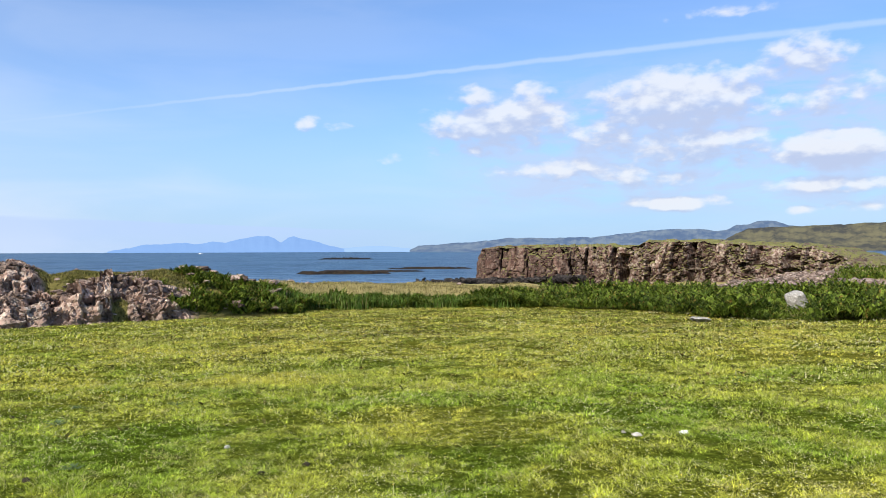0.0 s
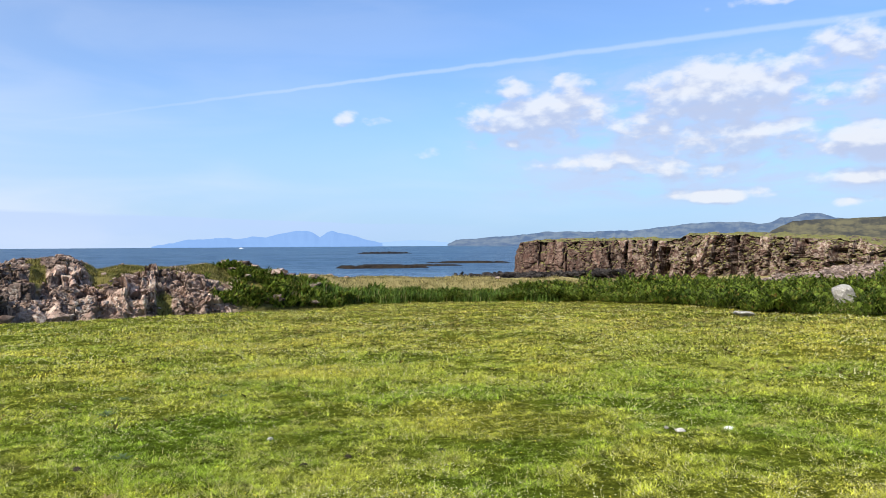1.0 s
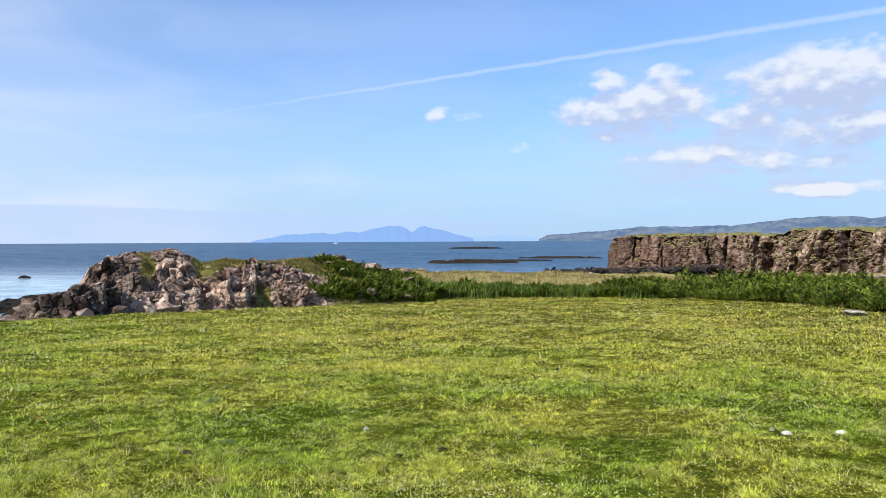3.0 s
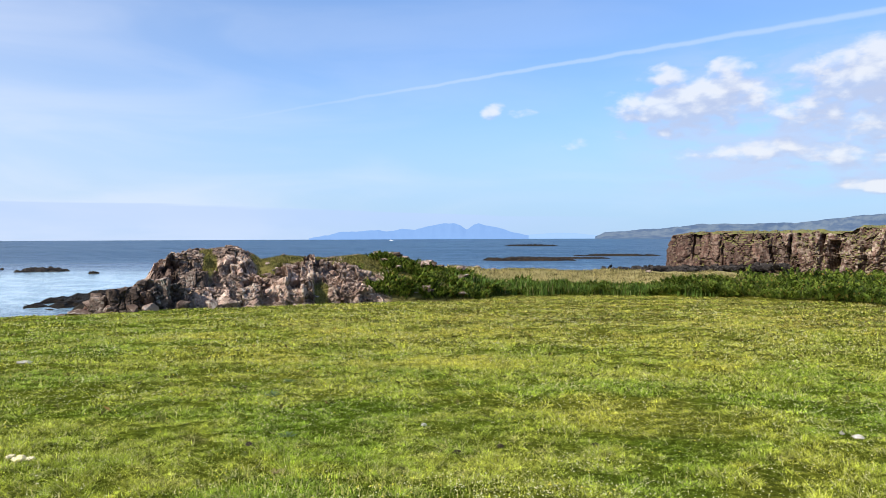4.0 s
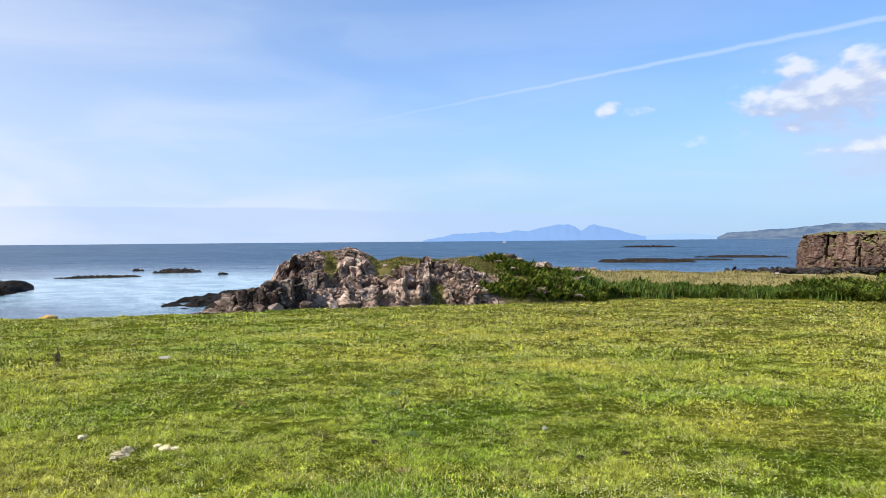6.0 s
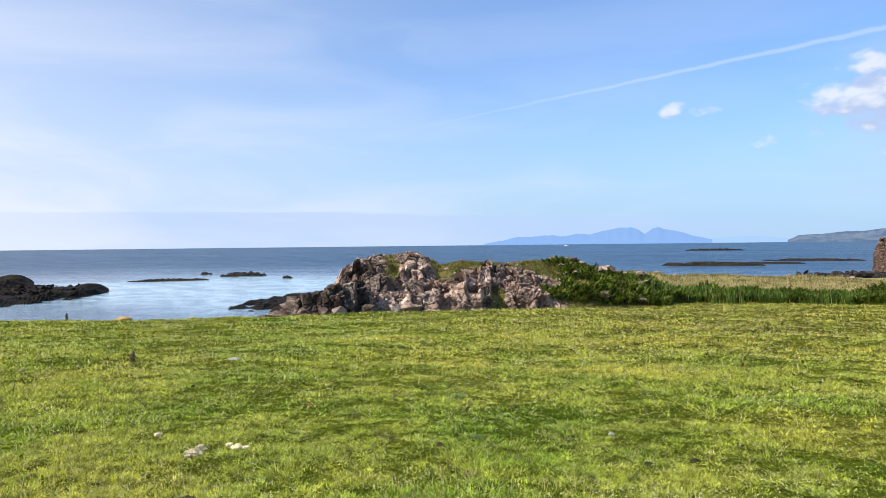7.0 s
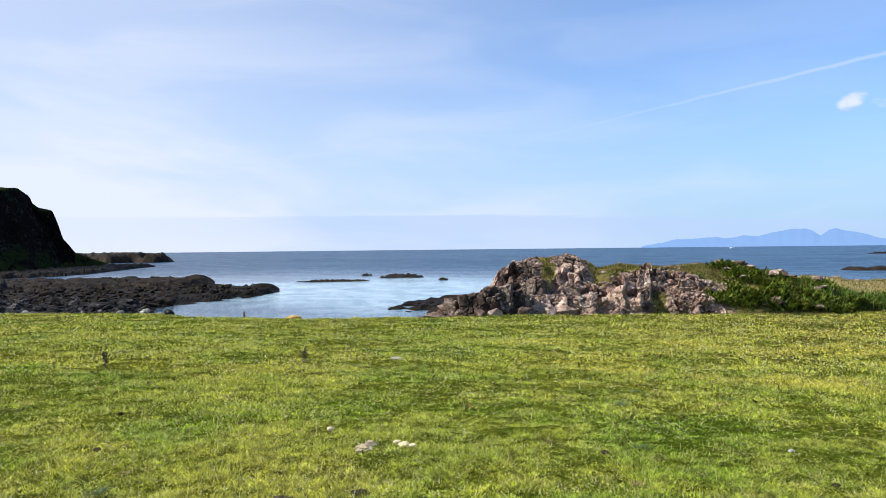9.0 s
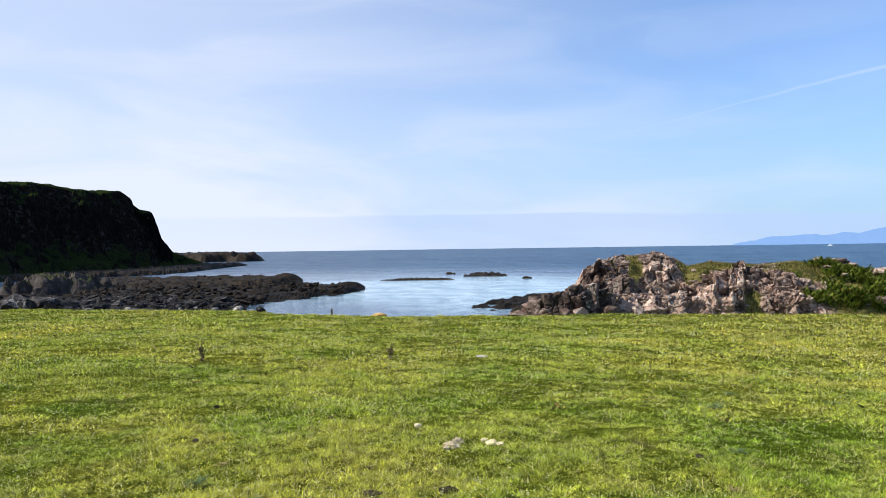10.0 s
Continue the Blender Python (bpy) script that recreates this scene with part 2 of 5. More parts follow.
def mat_rock(name, tones, lichen_or_glint=(0.50, 0.47, 0.40), spots=0.5, grass=None, scale=1.0, vary=0.35, up=0.75, wet=0.85, streak=0.0, cracks=1.0, relief=0.8, grain=5.0, thick=None, piece=0.0, block=None, dark=None, turf=False, spec=0.10):
    """Weathered stone: blotched tones, cracks, pale spots (lichened, but painted glints on beach boulders), turf on the
    flat tops where asked.
    """
    m, n = material(name)
    p = n.vec("MULTIPLY", n.add("ShaderNodeNewGeometry").outputs["Position"], (scale,) * 3)
    big = n.noise(p, 0.45, 4.0, 0.6)
    mid = n.noise(p, 2.3, 6.0, 0.65, 0.3)
    fine = n.noise(p, 11.0, 5.0, 0.7)
    col = n.mix(n.step(big, 0.35, 0.65), tones[0], tones[1])
    col = n.mix(n.step(mid, 0.45, 0.75), col, tones[2])
    crack = n.add("ShaderNodeTexVoronoi", {"Vector": n.vec("ADD", p, n.vec("MULTIPLY", (0.3, 0.3, 0.3), (1, 1, 1))), "Scale": 1.7},
                  feature="DISTANCE_TO_EDGE").outputs[0]
    col = n.mix(n.math("MULTIPLY", n.step(crack, 0.05, 0.0), cracks), col, n.mix(0.6, col, (0.02, 0.017, 0.015)))
    spot = n.math("MULTIPLY", n.math("MULTIPLY", n.step(n.noise(p, grain, 5.0, 0.62), 0.44 if thick else 0.50, 0.60 if thick else 0.64), n.step(n.noise(p, 0.8, 3.0), 0.34 if thick else 0.42, 0.54 if thick else 0.62)), spots)
    if thick:
        along = n.add("ShaderNodeSeparateXYZ", {0: n.add("ShaderNodeNewGeometry").outputs["Position"]}).outputs[0]
        spot = n.math("MULTIPLY", spot, n.step(n.math("ADD", along, n.math("MULTIPLY", big, 12.0)), thick[0], thick[1], 0.25, 1.0))
    col = n.mix(spot, col, lichen_or_glint)
    if streak:
        tall = n.noise(n.vec("MULTIPLY", p, (1.6, 1.6, 0.16)), 2.0, 5.0, 0.6)
        col = n.mix(n.math("MULTIPLY", n.step(tall, 0.52, 0.66), streak), col, n.mix(0.8, col, (0.02, 0.015, 0.012)))
        mid = n.math("ADD", n.math("MULTIPLY", mid, 0.5), n.math("MULTIPLY", tall, 0.8))
    rnd = n.add("ShaderNodeObjectInfo").outputs["Random"]
    each = n.add("ShaderNodeNewGeometry").outputs["Random Per Island"]
    if block:
        each = n.add("ShaderNodeAttribute", attribute_name="block").outputs["Fac"]
        piece = block
    if dark:
        col = n.mix(n.add("ShaderNodeAttribute", attribute_name="dark").outputs["Fac"], col, n.mix(n.step(mid, 0.45, 0.7), dark[0], dark[1]))
    ramp = n.math("MULTIPLY", n.step(rnd, 0.0, 1.0, 1 - vary, 1 + vary), n.step(each, 0.0, 1.0, 1 - piece, 1 + 0.7 * piece))
    col = n.mix(1.0, col, n.add("ShaderNodeCombineXYZ", {0: ramp, 1: ramp, 2: ramp}).outputs[0], "MULTIPLY")
    height = n.math("ADD", n.math("MULTIPLY", mid, 0.6), n.math("MULTIPLY", fine, 0.4))
    height = n.math("ADD", height, n.math("MULTIPLY", n.step(crack, 0.0, 0.08), 0.3 * cracks))
    if grass:
        nz = n.add("ShaderNodeSeparateXYZ", {0: n.add("ShaderNodeNewGeometry").outputs["Normal"]}).outputs[2]
        g = n.step(n.math("ADD", nz, n.math("MULTIPLY", n.math("SUBTRACT", mid, 0.5), 0.7)), up - 0.12, up + 0.08)
        if turf:
            g = n.math("MAXIMUM", n.math("MULTIPLY", g, 0.35), n.add("ShaderNodeAttribute", attribute_name="turf").outputs["Fac"])
        gc = n.mix(n.noise(p, 1.7, 5.0, 0.7), grass[0], grass[1])
        col = n.mix(g, col, gc)
    finish(n, col, wet, height, relief, 0.12 / scale, spec=spec)
    return m


def mat_sea():
    m, n = material("sea_water")
    p = n.add("ShaderNodeNewGeometry").outputs["Position"]
    flat = n.vec("MULTIPLY", p, (1, 1, 0))
    r = n.vec("LENGTH", flat)
    # pale sand shows through the shallow bay
    spot = n.vec("LENGTH", n.vec("MULTIPLY", n.vec("SUBTRACT", flat, (-78.0, 84.0, 0)), (1 / 62, 1 / 48, 0)))
    spot = n.math("ADD", spot, n.math("MULTIPLY", n.math("SUBTRACT", n.noise(flat, 0.035, 4.0), 0.5), 1.1))
    shallow = n.step(spot, 1.15, 0.35)
    deep = n.mix(n.step(n.noise(n.vec("MULTIPLY", flat, (0.007, 0.014, 0)), 1.0, 9.0, 0.72), 0.38, 0.64), (0.004, 0.024, 0.060), (0.012, 0.050, 0.105))
    xyz = n.add("ShaderNodeSeparateXYZ", {0: p})
    # wind ripples that run out in streaks, small near the shore and long further out
    wind = n.add("ShaderNodeCombineXYZ", {0: n.math("MULTIPLY", n.math("ARCTAN2", xyz.outputs[0], xyz.outputs[1]), 30.0), 1: n.math("MULTIPLY", n.math("LOGARITHM", r, 2.718), 16.0)}).outputs[0]
    streak = n.step(n.noise(wind, 1.0, 6.0, 0.68, 0.4), 0.34, 0.66)
    # the ripples' sheen is painted too: streaks lighten the water's own colour
    deep = n.mix(n.math("MULTIPLY", streak, 0.75), deep, (0.030, 0.082, 0.150))
    col = n.mix(n.math("MULTIPLY", shallow, n.step(streak, 0.0, 1.0, 0.66, 0.92)), deep, n.mix(streak, (0.25, 0.41, 0.50), (0.44, 0.58, 0.63)))
    chop = n.noise(n.vec("MULTIPLY", flat, (0.7, 1.0, 0)), 1.3, 5.0, 0.6)
    swell = n.noise(n.vec("MULTIPLY", flat, (0.05, 0.13, 0)), 1.0, 4.0, 0.6)
    h = n.math("ADD", n.math("MULTIPLY", chop, 0.35), n.math("MULTIPLY", swell, 1.6))
    calm = n.math("MULTIPLY", n.step(spot, 0.5, 2.2, 0.3, 1.0), n.step(streak, 0.0, 1.0, 0.6, 1.3))
    bump = n.add("ShaderNodeBump", {"Height": h, "Strength": calm, "Distance": 0.8})
    s = n.add("ShaderNodeBsdfPrincipled", {"Base Color": col, "Roughness": n.step(spot, 0.6, 2.4, 0.16, 0.30), "IOR": 1.33, "Normal": bump.outputs[0],
                                           "Specular IOR Level": n.math("MULTIPLY", n.math("MULTIPLY", n.step(spot, 0.8, 3.0, 1.0, 0.13), n.math("MULTIPLY", n.step(streak, 0.0, 1.0, 0.35, 1.5), n.step(r, 500.0, 3500.0, 1.0, 0.55))), n.step(n.noise(n.vec("MULTIPLY", flat, (0.006, 0.016, 0)), 1.0, 9.0, 0.72), 0.36, 0.64, 0.45, 1.55))})
    n.add("ShaderNodeOutputMaterial", {0: s.outputs[0]})
    return m


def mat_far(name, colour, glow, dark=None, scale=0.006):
    """Land so far off that the air in front of it gives most of its colour; that haze is put in as emission."""
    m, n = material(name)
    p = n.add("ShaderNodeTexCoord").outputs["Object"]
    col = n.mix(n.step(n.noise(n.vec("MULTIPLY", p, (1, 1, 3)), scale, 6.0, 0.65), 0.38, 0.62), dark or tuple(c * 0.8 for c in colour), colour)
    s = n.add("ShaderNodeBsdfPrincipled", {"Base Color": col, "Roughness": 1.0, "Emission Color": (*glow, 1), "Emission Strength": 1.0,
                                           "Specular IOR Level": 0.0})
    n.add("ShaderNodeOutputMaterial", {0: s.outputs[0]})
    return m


MAT_GROUND = mat_ground()
MAT_BLADE = mat_blades("grass_blade")
MAT_STALK = mat_blades("dry_stalk", True)
MAT_BRACKEN = mat_leaf("bracken", (0.020, 0.036, 0.005), (0.105, 0.140, 0.016), (0.17, 0.22, 0.015), 1.4, (0.20, 0.14, 0.03))
MAT_IRIS = mat_leaf("iris_leaf", (0.030, 0.062, 0.010), (0.100, 0.160, 0.026), (0.20, 0.28, 0.04), 1.2, (0.30, 0.26, 0.10))
MAT_RUBBLE = mat_rock("grey_brown_rubble", [(0.115, 0.077, 0.061), (0.250, 0.172, 0.136), (0.44, 0.34, 0.275)], lichen_or_glint=(0.60, 0.54, 0.46), spots=0.6, vary=0.2, cracks=0.2, piece=0.55)
MAT_KNOLL = mat_rock("turfed_rock", [(0.150, 0.098, 0.076), (0.420, 0.292, 0.232), (0.68, 0.55, 0.45)], lichen_or_glint=(0.66, 0.58, 0.49), spots=0.7,
                     grass=((0.085, 0.088, 0.020), (0.24, 0.195, 0.062)), up=0.90, cracks=0.2, block=0.5, dark=((0.070, 0.047, 0.038), (0.19, 0.132, 0.106)), turf=True)
MAT_BASALT = mat_rock("dark_basalt", [(0.011, 0.009, 0.0085), (0.024, 0.020, 0.018), (0.050, 0.042, 0.038)], spots=0.10, piece=0.5)
MAT_BLOCK = mat_rock("dark_brown_rock", [(0.060, 0.043, 0.035), (0.130, 0.094, 0.077), (0.24, 0.18, 0.15)], spots=0.35, vary=0.25, cracks=0.2, block=0.4)
# the pale spots here are painted sun glints on dark boulders
MAT_BEACH = mat_rock("grey_beach_stone", [(0.010, 0.009, 0.009), (0.026, 0.0235, 0.0225), (0.070, 0.064, 0.061)], lichen_or_glint=(0.36, 0.34, 0.33), spots=0.6, vary=0.6, piece=0.4)
MAT_PALE = mat_rock("pale_lichened_stone", [(0.30, 0.28, 0.24), (0.44, 0.41, 0.36), (0.55, 0.52, 0.47)], lichen_or_glint=(0.68, 0.66, 0.60), spots=0.9, scale=2.5, cracks=0.25)
MAT_LICHEN = mat_rock("grey_lichened_stone", [(0.15, 0.14, 0.115), (0.25, 0.235, 0.20), (0.36, 0.34, 0.30)], lichen_or_glint=(0.62, 0.60, 0.55), spots=0.85, scale=2.0, cracks=0.3)
MAT_CLIFF = mat_rock("red_brown_cliff", [(0.085, 0.045, 0.034), (0.180, 0.104, 0.078), (0.300, 0.205, 0.160)], lichen_or_glint=(0.58, 0.47, 0.37), block=0.45,
                     spots=0.62, grain=3.2, thick=(22, 40), grass=((0.090, 0.100, 0.028), (0.22, 0.20, 0.070)), scale=0.55, up=0.96, streak=0.85, relief=0.45)
MAT_SCREE = mat_rock("pink_scree", [(0.095, 0.066, 0.054), (0.195, 0.142, 0.116), (0.33, 0.265, 0.22)], lichen_or_glint=(0.52, 0.45, 0.38), spots=0.6, vary=0.1, cracks=0.2, piece=0.5)
# the headland's shade is put into these near-black rock and turf tones
MAT_HEAD = mat_rock("shaded_headland_rock", [(0.004, 0.0035, 0.003), (0.007, 0.006, 0.005), (0.011, 0.010, 0.008)], spots=0.05,
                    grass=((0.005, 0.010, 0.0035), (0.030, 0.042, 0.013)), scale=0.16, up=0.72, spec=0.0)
MAT_REEF = mat_rock("weedy_reef", [(0.008, 0.006, 0.004), (0.022, 0.0155, 0.009), (0.044, 0.031, 0.017)], spots=0.0, scale=0.7, wet=0.7)
MAT_SEA = mat_sea()
MAT_STRAW = mat_leaf("dry_grass", (0.110, 0.100, 0.034), (0.275, 0.225, 0.095), (0.26, 0.22, 0.09), 0.8)
MAT_TUFT = mat_leaf("rough_grass", (0.070, 0.074, 0.017), (0.160, 0.138, 0.042), (0.16, 0.14, 0.035), 0.9, (0.36, 0.30, 0.13))
MAT_TUSSOCK = mat_leaf("tussock_grass", (0.085, 0.125, 0.014), (0.270, 0.285, 0.045), (0.25, 0.28, 0.03), 2.6, (0.70, 0.66, 0.36))
MAT_WEED = mat_leaf("broad_weed", (0.075, 0.085, 0.018), (0.165, 0.155, 0.034), (0.16, 0.15, 0.03), 2.0, (0.26, 0.15, 0.05))
MAT_DUNG = mat_rock("dark_clod", [(0.028, 0.022, 0.015), (0.050, 0.040, 0.026), (0.080, 0.064, 0.042)], spots=0.0, scale=9.0, cracks=0.3)
MAT_WHITE = mat_rock("white_stone", [(0.55, 0.54, 0.50), (0.70, 0.69, 0.66), (0.78, 0.77, 0.74)], lichen_or_glint=(0.80, 0.80, 0.78), spots=0.4, scale=8.0)
MAT_STACK = mat_rock("turfed_dark_rock", [(0.020, 0.017, 0.016), (0.045, 0.038, 0.034), (0.075, 0.064, 0.056)], spots=0.1, grass=((0.018, 0.022, 0.008), (0.045, 0.050, 0.016)), scale=0.5, up=0.70)
MAT_CREAM = mat_rock("cream_stone", [(0.44, 0.36, 0.22), (0.60, 0.51, 0.34), (0.70, 0.62, 0.45)], lichen_or_glint=(0.72, 0.66, 0.52), spots=0.4, scale=9.0, cracks=0.3)
MAT_GOLD = mat_rock("golden_weed_rock", [(0.30, 0.18, 0.06), (0.42, 0.27, 0.09), (0.50, 0.36, 0.16)], spots=0.2, scale=2.0)
# second colour of each: bluish air haze, emitted by the land itself
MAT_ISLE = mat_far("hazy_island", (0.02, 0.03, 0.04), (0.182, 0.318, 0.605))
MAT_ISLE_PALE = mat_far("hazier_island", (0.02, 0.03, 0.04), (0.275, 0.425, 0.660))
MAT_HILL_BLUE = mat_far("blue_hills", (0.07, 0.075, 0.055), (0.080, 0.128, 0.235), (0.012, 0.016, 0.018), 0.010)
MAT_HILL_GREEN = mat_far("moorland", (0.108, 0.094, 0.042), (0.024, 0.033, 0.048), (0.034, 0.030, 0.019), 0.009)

# ---- shapes ----


def mesh_object(name, verts, faces, mat, smooth=True, attrs=None, parent=None):
    """A mesh from arrays: faces is an (n, 3) or (n, 4) array."""
    verts, faces = np.asarray(verts, np.float32), np.asarray(faces, np.int32)
    me = bpy.data.meshes.new(name)
    k = faces.shape[1]
    me.vertices.add(len(verts))
    me.vertices.foreach_set("co", verts.ravel())
    me.loops.add(faces.size)
    me.loops.foreach_set("vertex_index", faces.ravel())
    me.polygons.add(len(faces))
    me.polygons.foreach_set("loop_start", np.arange(0, faces.size, k, dtype=np.int32))
    me.polygons.foreach_set("use_smooth", np.full(len(faces), smooth))
    for key, values in (attrs or {}).items():
        me.attributes.new(key, "FLOAT", "POINT").data.foreach_set("value", np.asarray(values, np.float32))
    me.update(calc_edges=True)
    me.materials.append(mat)
    ob = new(name, me)
    ob.parent = parent
    return ob


def grid_faces(nu, nv):
    i, j = np.meshgrid(np.arange(nu - 1), np.arange(nv - 1), indexing="ij")
    a = (i * nv + j).ravel()
    return np.stack([a, a + nv, a + nv + 1, a + 1], 1)


RNG = np.random.default_rng(7)
WAVES = [(RNG.uniform(0, 6.28), RNG.uniform(0, 6.28), RNG.uniform(0.7, 1.4)) for _ in range(48)]


def ripple(x, y, size, seed=0, n=8):
    """Smooth random relief of about unit height, with bumps about size metres across."""
    out = np.zeros(np.shape(x))
    for k in range(n):
        a, ph, f = WAVES[(seed * 7 + k) % 48]
        w = 6.28 / size * f
        out = out + np.sin(w * (np.cos(a) * x + np.sin(a) * y) + ph + seed)
    return out / math.sqrt(n)


def rugged(x, y, size, seed=0, octaves=4, rough=0.5):
    return sum(ripple(x, y, size / 2 ** o, seed + 3 * o) * rough ** o for o in range(octaves))



def vnoise(x, y, size, seed=0, octaves=3, rough=0.55):
    """Irregular random relief of about unit spread, without the regular beat of waves."""
    out, amp = np.zeros(np.shape(x)), 1.0
    for o in range(octaves):
        u, v = np.asarray(x) / size * 2 ** o + 37.7 * o + seed * 3.1, np.asarray(y) / size * 2 ** o - 11.3 * o + seed * 7.7
        u, v = u * 0.8 - v * 0.6, u * 0.6 + v * 0.8
        iu, iv = np.floor(u), np.floor(v)
        fu, fv = u - iu, v - iv
        fu, fv = fu * fu * (3 - 2 * fu), fv * fv * (3 - 2 * fv)

        def corner(a, b):
            return (np.sin(a * 127.1 + b * 311.7 + seed * 17.3) * 43758.5453) % 1.0

        out = out + amp * 3.0 * ((corner(iu, iv) * (1 - fu) + corner(iu + 1, iv) * fu) * (1 - fv) + (corner(iu, iv + 1) * (1 - fu) + corner(iu + 1, iv + 1) * fu) * fv - 0.5)
        amp *= rough
    return out


def cells(x, y, size, seed=0):
    """Cracked-block pattern: a random number for each block, and how far inside its block each place lies."""
    x, y = np.asarray(x) / size, np.asarray(y) / size
    ix, iy = np.floor(x), np.floor(y)
    best, second, pick = np.full(x.shape, 9.0), np.full(x.shape, 9.0), np.zeros(x.shape)
    for dx in (-1, 0, 1):
        for dy in (-1, 0, 1):
            cx, cy = ix + dx, iy + dy
            h = np.sin(cx * 127.1 + cy * 311.7 + seed * 17.3) * 43758.5453
            k = np.sin(cx * 269.5 + cy * 183.3 + seed * 9.1) * 24634.6345
            d = np.maximum(np.abs(cx + (h % 1.0) - x), np.abs(cy + (k % 1.0) - y))
            closer = d < best
            second = np.where(closer, best, np.minimum(second, d))
            pick = np.where(closer, ((h + k) * 7.77) % 1.0, pick)
            best = np.where(closer, d, best)
    return pick, second - best


SEA = -4.4
# the lie of the land: azimuth, then (distance, height) pairs beyond the pasture's even slope
LAND = [
    (-180, 60, [(61, None)]), (-60, 45, [(70, -0.9), (200, -1.0)]), (-40, 30, [(42, -1.1), (60, -0.9), (90, -0.9), (110, -0.3), (150, -3), (200, -9)]),
    (-28, 30, [(42, -1.15), (60, -1.0), (90, -1.2), (108, -0.7), (140, -3.2), (190, -9)]),
    (-26, 30, [(42, -1.15), (60, -1.1), (85, -3.2), (106, -3.5), (117, -2.2), (130, -1.7), (200, -5), (260, -9)]),
    (-20, 31.5, [(42, -1.2), (60, -1.3), (85, -3.3), (115, -4.2), (124, -3.7), (135, -3.4), (200, -5), (260, -9)]),
    (-12, 40, [(48, -1.4), (60, -1.5), (90, -3.1), (125, -4.1), (170, -5), (200, -8)]),
    (-5, 47, [(55, -1.05), (62, -1.1), (90, -3.2), (135, -4.3), (160, -5), (180, -8)]),
    (2, 50, [(57, -1.05), (63, -1.1), (80, -3.2), (120, -4.6), (150, -8)]),
    (8, 49, [(55, -0.85), (62, -0.95), (75, -3.0), (100, -4.8), (125, -8)]),
    (13, 44, [(49, -0.6), (56, -0.5), (70, -3.0), (95, -5), (110, -8)]),
    (17, 41.5, [(44, -1.3), (47, -0.6), (52, -0.4), (60, -1.8), (75, -5), (90, -8)]),
    (22, 40, [(43, -1.3), (46, 0.0), (51, -0.4), (60, -3.4), (75, -8)]),
    (30, 38, [(40, -1.8), (46, -0.6), (51, -1.2), (60, -4), (75, -8)]),
    (36, 36, [(39, -2.0), (44, -2.3), (52, -3.9), (60, -6), (75, -8)]),
    (41, 34.4, [(38, -2.1), (45, -3.6), (55, -5.0), (65, -8)]), (48, 33.2, [(38, -2.15), (46, -3.6), (55, -5.0), (65, -8)]),
    (55, 34.6, [(40, -2.3), (48, -3.6), (56, -4.9), (70, -8)]),
    (60, 40, [(44, -2.4), (52, -3.5), (60, -3.9), (95, -4.1), (115, -4.7), (135, -8)]),
    (75, 44, [(50, -2.0), (62, -3.0), (110, -3.8), (150, -4.4), (175, -8)]),
    (95, 46, [(54, -2.0), (66, -3.0), (110, -3.6), (150, -4.0), (190, -6)]),
    (120, 60, [(61, None)]), (180, 60, [(61, None)]),
]


def slope_of(az):
    return 0.045 * np.cos(np.radians(az - 20))


def land(x, y):
    """Height of the ground, and the distance of the pasture's edge."""
    x, y = np.asarray(x, float), np.asarray(y, float)
    r, az = np.hypot(x, y), np.degrees(np.arctan2(-x, y))
    z, edge = np.zeros_like(r), np.zeros_like(r)
    for (a0, e0, p0), (a1, e1, p1) in zip(LAND, LAND[1:]):
        s = (az >= a0) & (az <= a1)
        if not s.any():
            continue
        zz = []
        for a, e, pts in ((a0, e0, p0), (a1, e1, p1)):
            g = float(slope_of(np.array(a)))
            rs = [0, e] + [q[0] for q in pts]
            zs = [0, -g * e] + [(-g * e if q[1] is None else q[1]) for q in pts]
            zz.append(np.interp(r[s], rs, zs))
        f = (az[s] - a0) / (a1 - a0)
        f = f * f * (3 - 2 * f) if a0 > -45 else f
        z[s] = zz[0] * (1 - f) + zz[1] * f
        edge[s] = e0 * (1 - f) + e1 * f
    pasture = np.minimum(r, edge)
    even = -slope_of(az) * r
    z = np.where(r < edge, even, z)
    near = np.clip(r / 6, 0, 1)
    z = z + near * (0.022 * ripple(x, y, 5.0, 1) + np.where(r < 60, 0.020 * vnoise(x, y, 1.1, 2, 3, 0.6), 0)) + np.clip((r - edge) / 6, 0, 1) * 0.10 * rugged(x, y, 6.0, 3)
    return z, edge


def polar(az, r):
    return -np.sin(np.radians(az)) * r, np.cos(np.radians(az)) * r


def build_ground():
    az = np.concatenate([np.arange(-180, -40, 4.0), np.arange(-40, 85, 0.33), np.linspace(85, 180, 25)])
    r = np.concatenate([[0.0, 1.5, 2.5], np.geomspace(3.5, 54, 290), np.geomspace(56, 240, 70), np.geomspace(260, 4900, 24)])
    A, R = np.meshgrid(az, r, indexing="ij")
    X, Y = polar(A, R)
    Z, edge = land(X, Y)
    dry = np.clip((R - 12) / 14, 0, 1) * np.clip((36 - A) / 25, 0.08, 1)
    hay = np.clip((R - edge - 1.0) / 3, 0, 1)
    shore = np.clip((np.where(A < 12, -4.0, -2.55) + 0.25 * ripple(X, Y, 4.0, 5) - Z) / 0.4, 0, 1) * (R < 1000) * (R > 20)
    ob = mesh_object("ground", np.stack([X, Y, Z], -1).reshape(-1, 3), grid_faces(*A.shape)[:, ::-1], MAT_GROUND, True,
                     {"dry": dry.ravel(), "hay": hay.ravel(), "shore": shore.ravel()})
    return tagged(ob, "green grazed coastal pasture sloping gently down to the shore", "ground", kind="structure")


